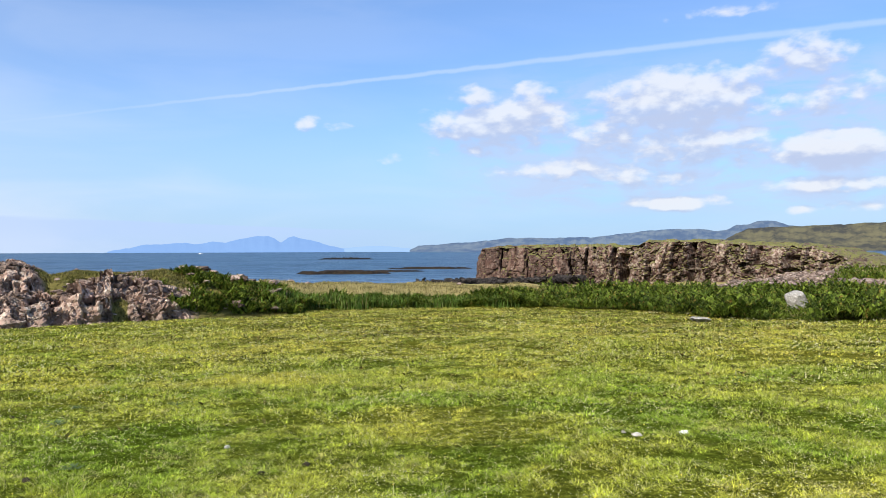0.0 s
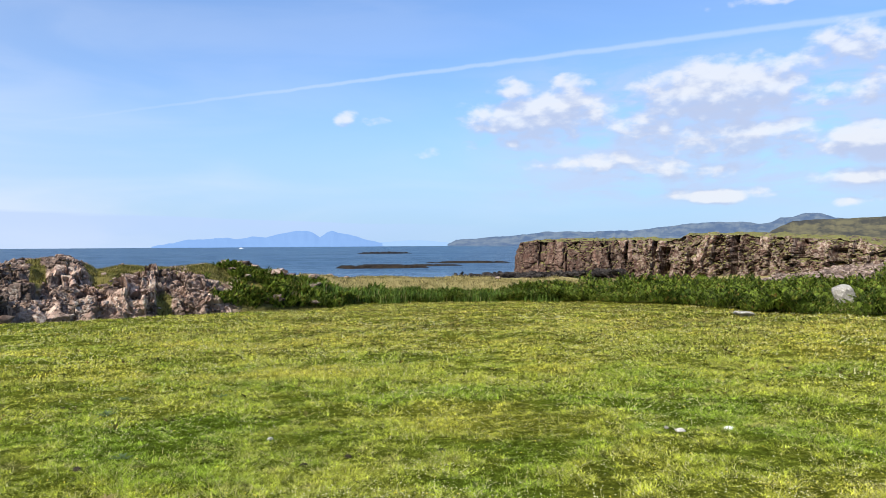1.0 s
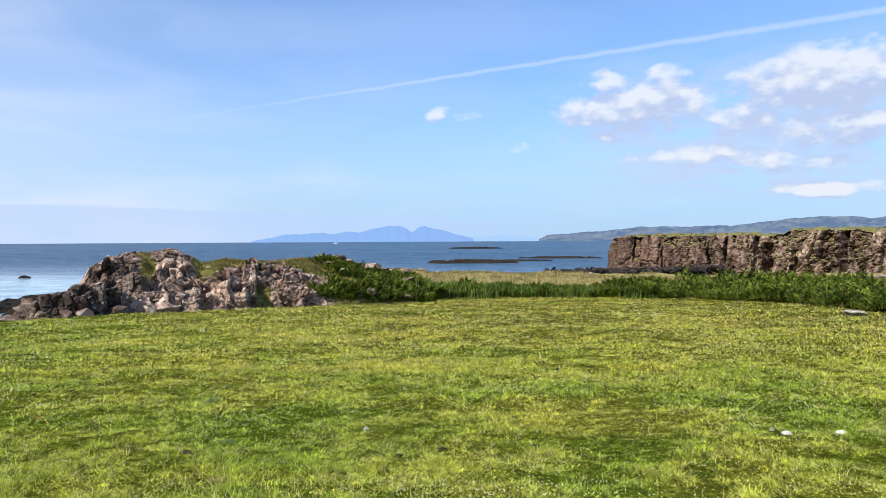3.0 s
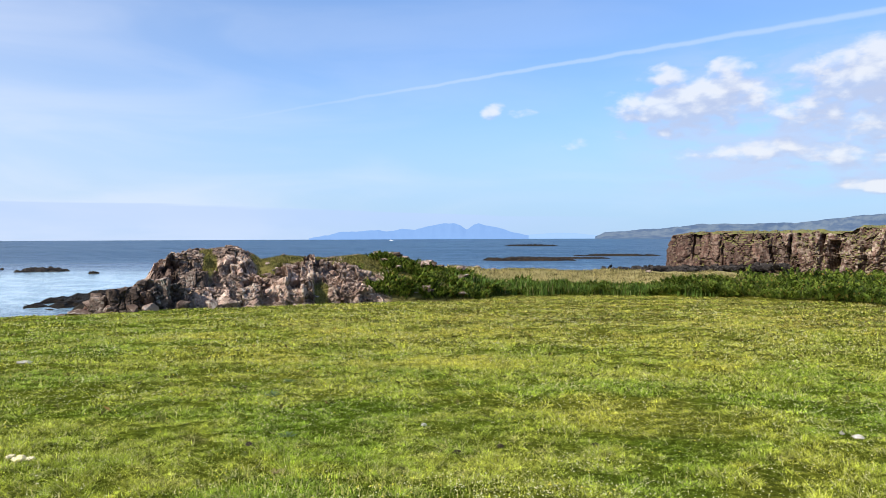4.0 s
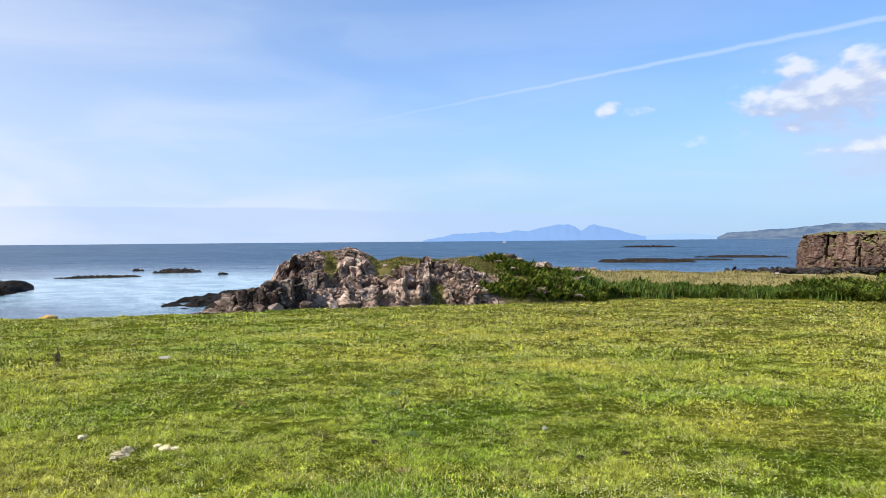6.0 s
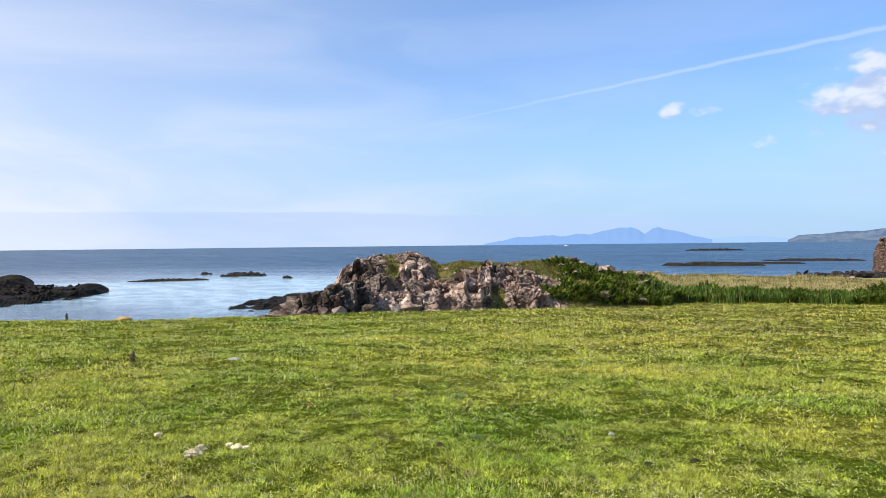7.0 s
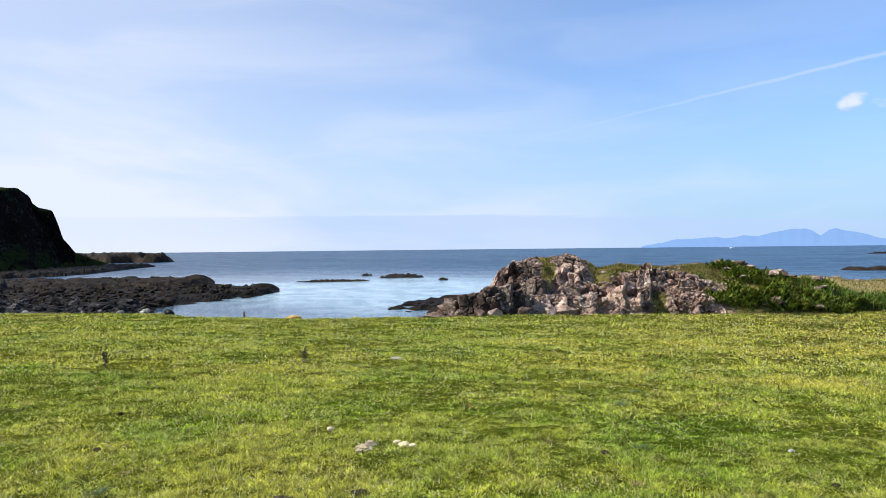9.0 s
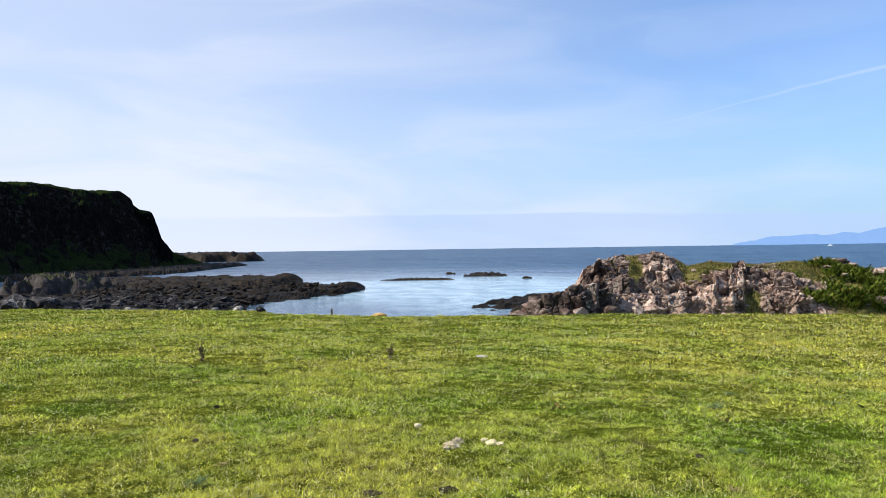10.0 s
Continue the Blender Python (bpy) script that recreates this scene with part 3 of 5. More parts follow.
def build_sea():
    az = np.arange(0, 360.1, 3.0)
    r = np.concatenate([[20.0], np.geomspace(40, 4950, 40)])
    A, R = np.meshgrid(az, r, indexing="ij")
    X, Y = polar(A, R)
    ob = mesh_object("water", np.stack([X, Y, np.full_like(X, SEA)], -1).reshape(-1, 3), grid_faces(*A.shape)[:, ::-1], MAT_SEA)
    return tagged(ob, "calm blue sea with turquoise shallows close to the shore", "sea", kind="structure")


build_ground()
build_sea()

# ---- stones ----


def stone_mesh(name, seed, mat, flat=0.7, chunks=15):
    """An angular broken stone about one metre across: the hull of scattered corners."""
    rng = random.Random(seed)
    bm = bmesh.new()
    for _ in range(chunks):
        v = Vector((rng.uniform(-1, 1), rng.uniform(-1, 1), rng.uniform(-1, 1)))
        m = max(abs(v.x), abs(v.y), abs(v.z)) or 1
        v = v / m * rng.uniform(0.78, 1.0)
        bm.verts.new((v.x * 0.5, v.y * 0.42, v.z * 0.5 * flat))
    out = bmesh.ops.convex_hull(bm, input=bm.verts)
    bmesh.ops.delete(bm, geom=[g for g in out["geom_interior"] if isinstance(g, bmesh.types.BMVert)], context="VERTS")
    me = bpy.data.meshes.new(name)
    bm.to_mesh(me)
    bm.free()
    me.materials.append(mat)
    return me


def boulder_mesh(name, seed, mat, flat=0.6, lumps=0.06, planes=13, levels=3, cut=0.66):
    """A weathered boulder about one metre across: a ball cut by planes, with lumps and pits."""
    rng = random.Random(seed)
    bm = bmesh.new()
    bmesh.ops.create_icosphere(bm, subdivisions=levels, radius=1.0)
    cuts = []
    for _ in range(planes):
        d = Vector((rng.gauss(0, 1), rng.gauss(0, 1), rng.gauss(0, 0.8))).normalized()
        cuts.append((d, rng.uniform(cut, 0.95)))
    for v in bm.verts:
        d = v.co.normalized()
        r = min([1.05] + [c / max(0.05, d.dot(p)) for p, c in cuts if d.dot(p) > 0.05])
        q = d * 2.3 + Vector((seed * 1.7, seed * 0.3, 0))
        r *= 1 + lumps * (noise.fractal(q, 0.8, 2.1, 4) + 0.6 * abs(noise.noise(q * 3.1)))
        v.co = Vector((d.x * 0.5, d.y * 0.42, d.z * 0.5 * flat)) * r
    me = bpy.data.meshes.new(name)
    bm.to_mesh(me)
    bm.free()
    me.materials.append(mat)
    return me


def hash_of(ix, iy, iz, k):
    return (np.sin(ix * 127.1 + iy * 311.7 + iz * 74.7 + k * 53.3) * 43758.5453) % 1.0


def jointed(P, size, seed, tall=1.0):
    """Rock split along joints: for each place a random number of its block, the width of rock to the next joint,
    and the height of the block's own tilted plane."""
    q = P / np.stack([np.full(len(P), size), np.full(len(P), size), size * np.broadcast_to(tall, len(P))], -1) + seed * 13.7
    base = np.floor(q)
    best, second = np.full(len(P), 9.0), np.full(len(P), 9.0)
    pick, plane = np.zeros(len(P)), np.zeros(len(P))
    for dx in (-1, 0, 1):
        for dy in (-1, 0, 1):
            for dz in (-1, 0, 1):
                c = base + (dx, dy, dz)
                h = [hash_of(c[:, 0], c[:, 1], c[:, 2], k + seed) for k in range(4)]
                off = q - c - 0.15 - 0.7 * np.stack(h[:3], -1)
                d = 0.65 * np.abs(off).max(1) + 0.35 * np.sqrt((off ** 2).sum(1))
                closer = d < best
                second = np.where(closer, best, np.minimum(second, d))
                tilt = off[:, 0] * (h[3] - 0.5) + off[:, 1] * (h[0] - 0.5) + off[:, 2] * (h[1] - 0.5)
                pick, plane = np.where(closer, h[3], pick), np.where(closer, tilt, plane)
                best = np.where(closer, d, best)
    return pick, second - best, plane


def fractured(P, tall=1.0, coarse=0.90, fine=0.28, seed=1):
    """How far jointed bedrock stands out at each place, and a random number for each of its blocks."""
    wx, wy = 0.16 * vnoise(P[:, 0], P[:, 2] + P[:, 1] * 0.5, 0.9, seed), 0.16 * vnoise(P[:, 1], P[:, 2] - P[:, 0] * 0.5, 0.9, seed + 1)
    lean = P[:, 2] * 0.22
    W = np.stack([P[:, 0] + wx + lean, P[:, 1] + wy, P[:, 2] + 0.5 * wx], -1)
    p1, e1, t1 = jointed(W, coarse, seed, tall)
    p2, e2, t2 = jointed(W, fine, seed + 1, np.sqrt(tall) * 0.8)
    p3, e3, t3 = jointed(W, fine * 0.42, seed + 2, 0.8)
    rough = np.clip(0.75 + 0.75 * vnoise(P[:, 0] + P[:, 1], P[:, 2] * 1.3 + P[:, 0], 1.3 * coarse, seed + 4, 2), 0.40, 1.6)
    out = coarse * ((p1 - 0.5) * 0.50 + t1 * 0.85 - 0.38 * np.clip(1 - e1 / 0.07, 0, 1))
    out = out + rough * (fine * ((p2 - 0.5) * 0.55 + t2 * 0.85 - 0.42 * np.clip(1 - e2 / 0.09, 0, 1)) + fine * 0.42 * ((p3 - 0.5) * 0.55 + t3 * 0.7))
    return out, 0.55 * p1 + 0.45 * p2


def rock_mass(seed, m, wide, deep, high):
    """A mass of jointed bedrock: a rounded box broken into blocks with open joints, in place at the pose m."""
    bm = bmesh.new()
    bmesh.ops.create_icosphere(bm, subdivisions=5, radius=1.0)
    d = np.array([v.co.normalized()[:] for v in bm.verts])
    tris = np.array([[v.index for v in f.verts] for f in bm.faces])
    bm.free()
    r = 0.5 / (np.abs(d) ** 12).sum(1) ** (1 / 12)
    P = d * (wide, deep, high) * r[:, None]
    R = np.array(m.to_3x3())
    out, block = fractured(P @ R.T + np.array(m.translation), 1.9, 0.62, 0.30, 5 + seed % 3)
    P = P + d * (out * 0.55)[:, None]
    return P, tris, block


def joined_stones(name, places, mat, variants, parent=None):
    """Many stones in one mesh: rows of x, y, z, size, turn, tip, stretch."""
    V, F, k = [], [], 0
    data = []
    for me in variants:
        co = np.zeros(len(me.vertices) * 3, np.float32)
        me.vertices.foreach_get("co", co)
        data.append((co.reshape(-1, 3), np.array([p.vertices[:] for p in me.polygons if len(p.vertices) == 3])))
    for i, (x, y, z, s, turn, tip, st) in enumerate(places):
        co, f = data[i % len(data)]
        m = np.array(Euler((tip, tip * 0.6, turn)).to_matrix())
        V.append((co * (s, s, s * st)) @ m.T + (x, y, z))
        F.append(f + k)
        k += len(co)
    return mesh_object(name, np.concatenate(V), np.concatenate(F), mat, False, parent=parent)


STONES = [stone_mesh("stone", i, MAT_RUBBLE, 0.75) for i in range(14)]
DARK_STONES = [stone_mesh("stone", 50 + i, MAT_RUBBLE, 0.9, 13) for i in range(8)]
BEACH_STONES = [stone_mesh("stone", 90 + i, MAT_BEACH, 0.7) for i in range(10)]


def child(name, mesh, parent, m):
    ob = new(name, mesh)
    ob.parent = parent
    ob.matrix_basis = m
    return ob


# ---- the rocky knoll at the pasture's edge ----
KNOLL_TOP = [(12, -0.050), (14.4, -0.040), (15.9, -0.0335), (17.6, -0.026), (18.95, -0.0245), (20, -0.0200), (22.5, -0.0240), (24.3, -0.0220),
             (25.8, -0.0190), (27.2, -0.0240), (27.9, -0.0155), (28.8, -0.0090), (29.5, -0.0070), (31.0, -0.0090), (32.5, -0.0125), (33.6, -0.018), (34.5, -0.028),
             (35.1, -0.046), (35.9, -0.054), (36.8, -0.062), (38.0, -0.068), (39.0, -0.080), (40.0, -0.10)]
KNOLL_FRONT = [(12, 43.5), (17, 41.0), (22, 39.5), (30, 37.5), (36, 35.6), (40, 35.5)]


# swellings of the rock: azimuth, depth into the face, half widths of both, height
BUTTRESSES = [(29.3, 0.28, 0.9, 0.16, 0.38), (29.0, 0.55, 0.8, 0.14, 0.30), (25.9, 0.25, 0.7, 0.16, 0.35), (23.9, 0.22, 0.55, 0.20, 0.50), (23.7, 0.5, 0.5, 0.15, 0.35), (20.8, 0.35, 0.8, 0.18, 0.30),
              (33.0, 0.55, 0.8, 0.2, 0.35), (35.2, 0.12, 0.9, 0.14, 0.40), (27.4, 0.2, 0.5, 0.12, 0.2)]


def turf_zone(az, u):
    """Where grass fills the hollows between the rocks of the knoll: 0 to 1."""
    g = np.zeros(np.broadcast(az, u).shape)
    for a0, u0, wa, wu in ((30.75, 0.55, 0.55, 0.28), (26.6, 0.85, 1.5, 0.42), (22.9, 0.12, 0.6, 0.20), (19.5, 0.95, 1.9, 0.50), (24.2, 1.05, 1.6, 0.35), (31.0, 0.95, 0.5, 0.2)):
        g = np.maximum(g, np.clip(1.6 - 1.2 * (((az - a0) / wa) ** 2 + ((u - u0) / wu) ** 2), 0, 1))
    return g


def knoll_depth(az, r):
    """How deep a place lies in the knoll's face: 0 at the foot, 1 at the crest."""
    x, y = polar(az, r)
    wob = 0.55 * vnoise(x, y, 1.9, 11) * np.clip((az - 17.0) / 3.0, 0, 1)
    return (r - np.interp(az, *zip(*KNOLL_FRONT)) + wob * 0.6) / 5.4


def knoll_height(az, r):
    az, r = np.asarray(az, float), np.asarray(r, float)
    top = 1.42 + np.interp(az, *zip(*KNOLL_TOP)) * 43.0
    x, y = polar(az, r)
    base, _ = land(x, y)
    rocky = np.clip((az - 17.0) / 3.0, 0, 1)
    u = knoll_depth(az, r)
    steps = np.interp(u, [0, 0.02, 0.08, 0.28, 0.34, 0.54, 0.60, 0.84, 0.92, 1.5, 2.2], [-0.08, 0.02, 0.33, 0.39, 0.60, 0.66, 0.85, 0.89, 0.97, 0.95, -0.1])
    soft = np.interp(u, [0, 0.5, 1.0, 1.5, 2.2], [-0.05, 0.55, 0.97, 0.95, -0.1])
    rise = (steps * rocky + soft * (1 - rocky)) * (top - base)
    for a0, u0, wa, wu, h in BUTTRESSES:
        rise = rise + rocky * h * np.clip(1.5 - 1.5 * (np.abs((az - a0) / wa) ** 4 + np.abs((u - u0) / wu) ** 4), 0, 1)
    return base + rise


def build_knoll():
    thing = tagged(new("rock_outcrop"), "craggy pink-grey rock outcrop with loose rubble and turf on top", "rock outcrop")
    az, r = np.arange(11.5, 40.2, 0.07), np.arange(34.4, 50.0, 0.02)
    A, R = np.meshgrid(az, r, indexing="ij")
    Z = knoll_height(A, R)
    # even steps along each profile, so that steep rock gets as many as flat
    run = np.cumsum(np.hypot(np.diff(R, axis=1, prepend=R[:, :1]), 2.2 * np.diff(Z, axis=1, prepend=Z[:, :1])), axis=1)
    R = np.stack([np.interp(np.linspace(0, c[-1], 300), c, r) for c in run])
    A = np.repeat(az[:, None], 300, 1)
    X, Y = polar(A, R)
    Z = knoll_height(A, R)
    u = knoll_depth(A, R)
    P = np.stack([X, Y, Z], -1).reshape(-1, 3)
    columns = np.clip((A - 32.6) / 0.6, 0, 1).ravel() * np.clip((0.75 - u) / 0.15, 0, 1).ravel()
    out, block = fractured(P, 1 + 0.9 * columns)
    # turf smooths the hollows and the crest of the landward half
    bare = np.clip((A - 17.0) / 2.5, 0, 1) * (1 - 0.94 * turf_zone(A, u)) * np.clip(u * 12 + 0.6, 0.1, 1)
    bare = bare * (1 - 0.9 * np.clip(vnoise(X, Y, 1.7, 16) * 0.9 + 0.35, 0, 1) * np.clip((u - 0.5) / 0.2, 0, 1) * np.clip((28.0 - A) / 1.0, 0, 1))
    out = out * bare.ravel() + 0.03 * vnoise(X, Y, 0.8, 13).ravel()
    a = np.radians(A).ravel()
    P = P + out[:, None] * np.stack([0.80 * np.sin(a), -0.80 * np.cos(a), np.full(len(a), 0.60)], -1)
    mesh_object("crag", P, grid_faces(*A.shape)[:, ::-1], MAT_KNOLL, False,
                {"block": block, "turf": np.clip((0.55 - bare.ravel()) * 3, 0, 1), "dark": columns}, parent=thing)
    rng = random.Random(5)
    # broken blocks along the foot and over the face
    for i in range(70):
        a = rng.uniform(18.9, 37.2)
        front = float(np.interp(a, *zip(*KNOLL_FRONT)))
        kind = rng.random()
        if kind < 0.45:
            rr, s = front + rng.uniform(-0.35, 0.6), rng.uniform(0.14, 0.42)
        elif kind < 0.93:
            rr, s = front + rng.uniform(0.2, 4.6), 0.15 + abs(rng.gauss(0, 0.17))
        else:
            rr, s = front + rng.uniform(0.2, 2.2), rng.uniform(0.25, 0.40)
        dark = a > 33.0 and rng.random() < 0.4
        z = float(knoll_height(a, rr))
        x, y = polar(a, rr)
        child("stone", rng.choice(DARK_STONES if dark else STONES), thing,
              pose(x, y, z + 0.08 * s, rng.uniform(-22, 22), rng.uniform(-22, 22), rng.uniform(0, 360)) @ Matrix.Diagonal((s, s, s * rng.uniform(0.6, 1.1), 1)))
    # the large masses of rock: azimuth, distance, height of the middle, width, height
    dark = [(36.5, 35.8, -1.07, 1.17, 1.17), (35.8, 36.2, -1.12, 0.74, 0.66), (35.0, 36.3, -0.81, 0.70, 1.36), (34.1, 36.7, -0.86, 0.75, 1.33), (33.1, 37.2, -0.81, 0.72, 0.95),
            (31.7, 38.5, -0.36, 0.90, 0.77), (23.2, 41.9, 0.12, 0.76, 0.59), (37.6, 36.4, -1.30, 1.3, 0.9)]
    seed = 0
    for a, rr, z, w, h in dark:
        seed += 1
        x, y = polar(a, rr)
        m = pose(x, y, z - h * 0.05, rng.uniform(-6, 6), rng.uniform(-9, 9), a + rng.uniform(-14, 14))
        P, tris, block = rock_mass(seed, m, w, w * 0.85, h)
        ob = mesh_object("rock_mass", P, tris, MAT_BLOCK, False, {"block": block}, parent=thing)
        ob.matrix_basis = m
    # upright jointed blocks at the seaward end: azimuth, distance, width, height, whether dark
    for a, rr, w, h, dark in [(37.6, 37.0, 1.3, 1.2, 1),
                              (38.4, 37.4, 0.9, 1.0, 1), (37.3, 35.6, 0.9, 0.45, 1), (36.1, 35.2, 0.7, 0.4, 1),
                              (34.9, 35.4, 0.8, 0.42, 0), (30.6, 37.2, 0.6, 0.5, 0), (32.6, 36.6, 0.7, 0.55, 1), (39.3, 37.4, 1.0, 0.5, 1), (40.2, 37.8, 0.7, 0.35, 1),
                              (20.2, 40.3, 0.7, 0.5, 0)]:
        x, y = polar(a, rr)
        z = float(land(np.array([x]), np.array([y]))[0][0]) if rr < 38.3 or a < 25 else float(knoll_height(a, rr)) - 0.2
        child("block", rng.choice(DARK_STONES if dark else STONES), thing, pose(x, y, z + h * 0.40, rng.uniform(-6, 6), rng.uniform(-6, 6), rng.uniform(0, 360))
              @ Matrix.Diagonal((w, w, h * (1.0 if dark else 1.25), 1)))
    # weathered stones breaking through the green bank
    for i in range(20):
        a, off = rng.uniform(11.8, 19.5), rng.choice([rng.uniform(4.0, 6.5), rng.uniform(0.2, 6.0)])
        rr, s = float(np.interp(a, *zip(*KNOLL_FRONT))) + off, rng.uniform(0.3, 0.95)
        x, y = polar(a, rr)
        child("stone", rng.choice(STONES), thing, pose(x, y, float(knoll_height(a, rr)) + 0.12 + (0.2 if off > 4 else 0.1), rng.uniform(-10, 10), rng.uniform(-10, 10), rng.uniform(0, 360))
              @ Matrix.Diagonal((s * 1.3, s, s * 0.55, 1)))
    # small rubble, heaped on the highest part and along the foot
    heap = []
    for i in range(3600):
        if i % 3:
            a, off, s = min(rng.gauss(29.9, 1.3), 33.0), rng.uniform(3.0, 6.4), rng.uniform(0.09, 0.27)
        else:
            a, off, s = rng.uniform(18.5, 37.5), rng.uniform(-0.5, 2.2) ** 2 / 2.6, rng.uniform(0.06, 0.22)
        heap.append([a, float(np.interp(a, *zip(*KNOLL_FRONT))) + off, 0, s, rng.uniform(0, 6.28), rng.uniform(-0.5, 0.5), rng.uniform(0.55, 1.1)])
    # bedded slabs and blocks over the whole face
    for i in range(50):
        a, off = rng.uniform(18.9, 36.6), rng.uniform(-0.1, 5.0)
        heap.append([a, float(np.interp(a, *zip(*KNOLL_FRONT))) + off, 0, rng.uniform(0.25, 0.62), rng.uniform(0, 6.28), rng.uniform(-0.22, 0.22), rng.uniform(0.45, 0.95)])
    H = np.array(heap)
    H = H[turf_zone(H[:, 0], (H[:, 1] - np.interp(H[:, 0], *zip(*KNOLL_FRONT))) / 5.4) < 0.35 + 0.65 * (np.arange(len(H)) % 9 == 0)]
    H[:, 2] = knoll_height(H[:, 0], H[:, 1]) + 0.03
    H[:, 0], H[:, 1] = polar(H[:, 0], H[:, 1])
    tagged(joined_stones("rubble", H, MAT_RUBBLE, STONES, thing), "loose broken stones", kind="stuff")
    return thing


build_knoll()

# ---- the long sea cliff ----
CLIFF_LINE = [(-3.55, 190), (-3.4, 165), (-3.3, 138), (-6, 137), (-9, 135.5), (-12.7, 134.5), (-16, 132), (-20, 129), (-24, 126), (-27.4, 124), (-29.0, 123), (-32, 121)]
CLIFF_TOP = [(-3.0, 0.0040), (-7.0, 0.0050), (-10.7, 0.0062), (-12.6, 0.0060), (-13.5, 0.0038), (-14.6, 0.0112), (-17.8, 0.0114), (-20.9, 0.0082), (-24.5, 0.0050),
             (-25.8, 0.0030), (-27.5, -0.0060), (-28.2, -0.0130), (-30, -0.026), (-33, -0.035)]


def build_cliff():
    thing = tagged(new("sea_cliff"), "long red-brown columnar basalt cliff with turf on its flat top", "cliff")
    keys = np.array([polar(a, r) for a, r in CLIFF_LINE])
    seg = np.concatenate([[0], np.cumsum(np.hypot(*np.diff(keys, axis=0).T))])
    s = np.arange(0, seg[-1], 0.20)
    x, y = np.interp(s, seg, keys[:, 0]), np.interp(s, seg, keys[:, 1])
    tx, ty = np.gradient(x), np.gradient(y)
    tx, ty = np.convolve(np.pad(tx, 12, "edge"), np.ones(25) / 25, "valid"), np.convolve(np.pad(ty, 12, "edge"), np.ones(25) / 25, "valid")
    ln = np.hypot(tx, ty)
    nx, ny = ty / ln, -tx / ln                       # outward, to the viewer's side
    r, az = np.hypot(x, y), np.degrees(np.arctan2(-x, y))
    top = 1.6 + np.interp(-az, [-a for a, _ in CLIFF_TOP], [t for _, t in CLIFF_TOP]) * r
    top = np.where(s < 50, 1.6 + 0.0040 * 138, top) - 0.2
    foot = np.minimum(land(x, y)[0] - 0.6, top - 0.3)
    levels = np.linspace(0, 1, 46)
    # deep clefts: azimuth, half width, depth, lowest and highest part of the face that they cut
    clefts = [(-13.25, 0.24, 4.2, 0.0, 0.80), (-12.55, 0.09, 2.2, 0.35, 0.95), (-17.95, 0.15, 4.4, 0.0, 0.97), (-18.5, 0.06, 1.6, 0.3, 0.8), (-22.4, 0.16, 2.6, 0.45, 0.92),
              (-15.05, 0.07, 2.0, 0.0, 0.55), (-16.3, 0.05, 1.4, 0.5, 0.9), (-20.2, 0.10, 1.8, 0.1, 0.6), (-9.5, 0.05, 1.3, 0.3, 0.85), (-10.6, 0.06, 1.6, 0.4, 0.9),
              (-6.4, 0.04, 1.0, 0.2, 0.7), (-4.3, 0.05, 1.2, 0.4, 0.95), (-24.6, 0.30, 1.4, 0.1, 0.7)]
    rubbly = np.clip((-az - 18.5) / 3.0, 0, 1)
    smooth_low = np.clip((az + 11.5) / 1.5, 0, 1)
    face, block = [], []
    for v in levels:
        z = foot + (top - foot) * v
        h = top - foot
        p3, e3 = cells(s * 0.5, z * 0.9, 1.9, 6)
        calm = 1 - 0.45 * smooth_low * (1 if 0.22 < v < 0.75 else 0)
        out = (1 - v) * 0.16 * h + 0.9 * ripple(s, s * 0 + v * 2, 13.0, 17) * np.clip(h / 4, 0, 1)
        split, tint = fractured(np.stack([s - 0.22 * z, 0.5 * ripple(s, z, 5.0, 21), z], -1), 4.6 - 2.8 * rubbly, 2.0, 0.85, 9)
        out = out + calm * split * (0.95 + 0.3 * rubbly)
        block.append(tint)
        out = out + (p3 - 0.5) * 0.25 * (v > 0.70) - np.clip((v - 0.72) / 0.28, 0, 1) * (0.8 + 0.5 * p3)
        sway = 0.07 * math.sin(v * 7.0) + 0.05 * math.sin(v * 17.0 + 1.0)
        for a0, w, d, lo, hi in clefts:
            w, d = w * 1.25, d * 1.4
            part = max(0.0, min(1.0, (v - lo) * 9 + 0.6)) * max(0.0, min(1.0, (hi - v) * 9 + 0.6)) * (0.75 + 0.25 * math.sin(v * 11 + a0 * 3))
            out = out - d * part * np.exp(-((az - a0 + sway * (0.6 + 0.4 * math.sin(a0 * 5))) / w) ** 4)
        out = out + rubbly * (1 - v) * 0.12 * h
        face.append(np.stack([x + nx * out, y + ny * out, z], -1))
    rows = list(face)
    for back, dz in [(1.6, 0.04), (2.1, 0.14), (3.0, 0.20), (4, 0.27), (5, 0.32), (6.5, 0.36), (8, 0.40), (12, 0.42), (20, 0.2), (32, -1.5), (45, -6)]:
        wob = 0.17 * rugged(s, s * 0 + back * 0.6, 3.0, 29, 4)
        rows.append(np.stack([x - nx * back, y - ny * back, top + dz + wob], -1))
        block.append(np.full(len(s), 0.5))
    G = np.stack(rows, 1)
    mesh_object("rock_face", G.reshape(-1, 3), grid_faces(G.shape[0], G.shape[1])[:, ::-1], MAT_CLIFF, False, {"block": np.stack(block, 1).ravel()}, parent=thing)
    # dark tidal rocks at the seaward foot, paler scree further in
    rng = random.Random(9)
    tidal, scree, i = [], [], 0
    while len(tidal) < 900:
        a, rr = rng.uniform(-10.5, 2.2), rng.uniform(128, 146)
        if a > -3 and rr < 131 + 3 * (a + 3):
            continue
        px, py = polar(a, rr)
        tidal.append((px, py, SEA + 0.1 + max(0, (-a + 1) * 0.10) + rng.uniform(-0.2, 0.35), rng.uniform(0.4, 1.4), rng.uniform(0, 6.28), rng.uniform(-0.4, 0.4), rng.uniform(0.5, 0.9)))
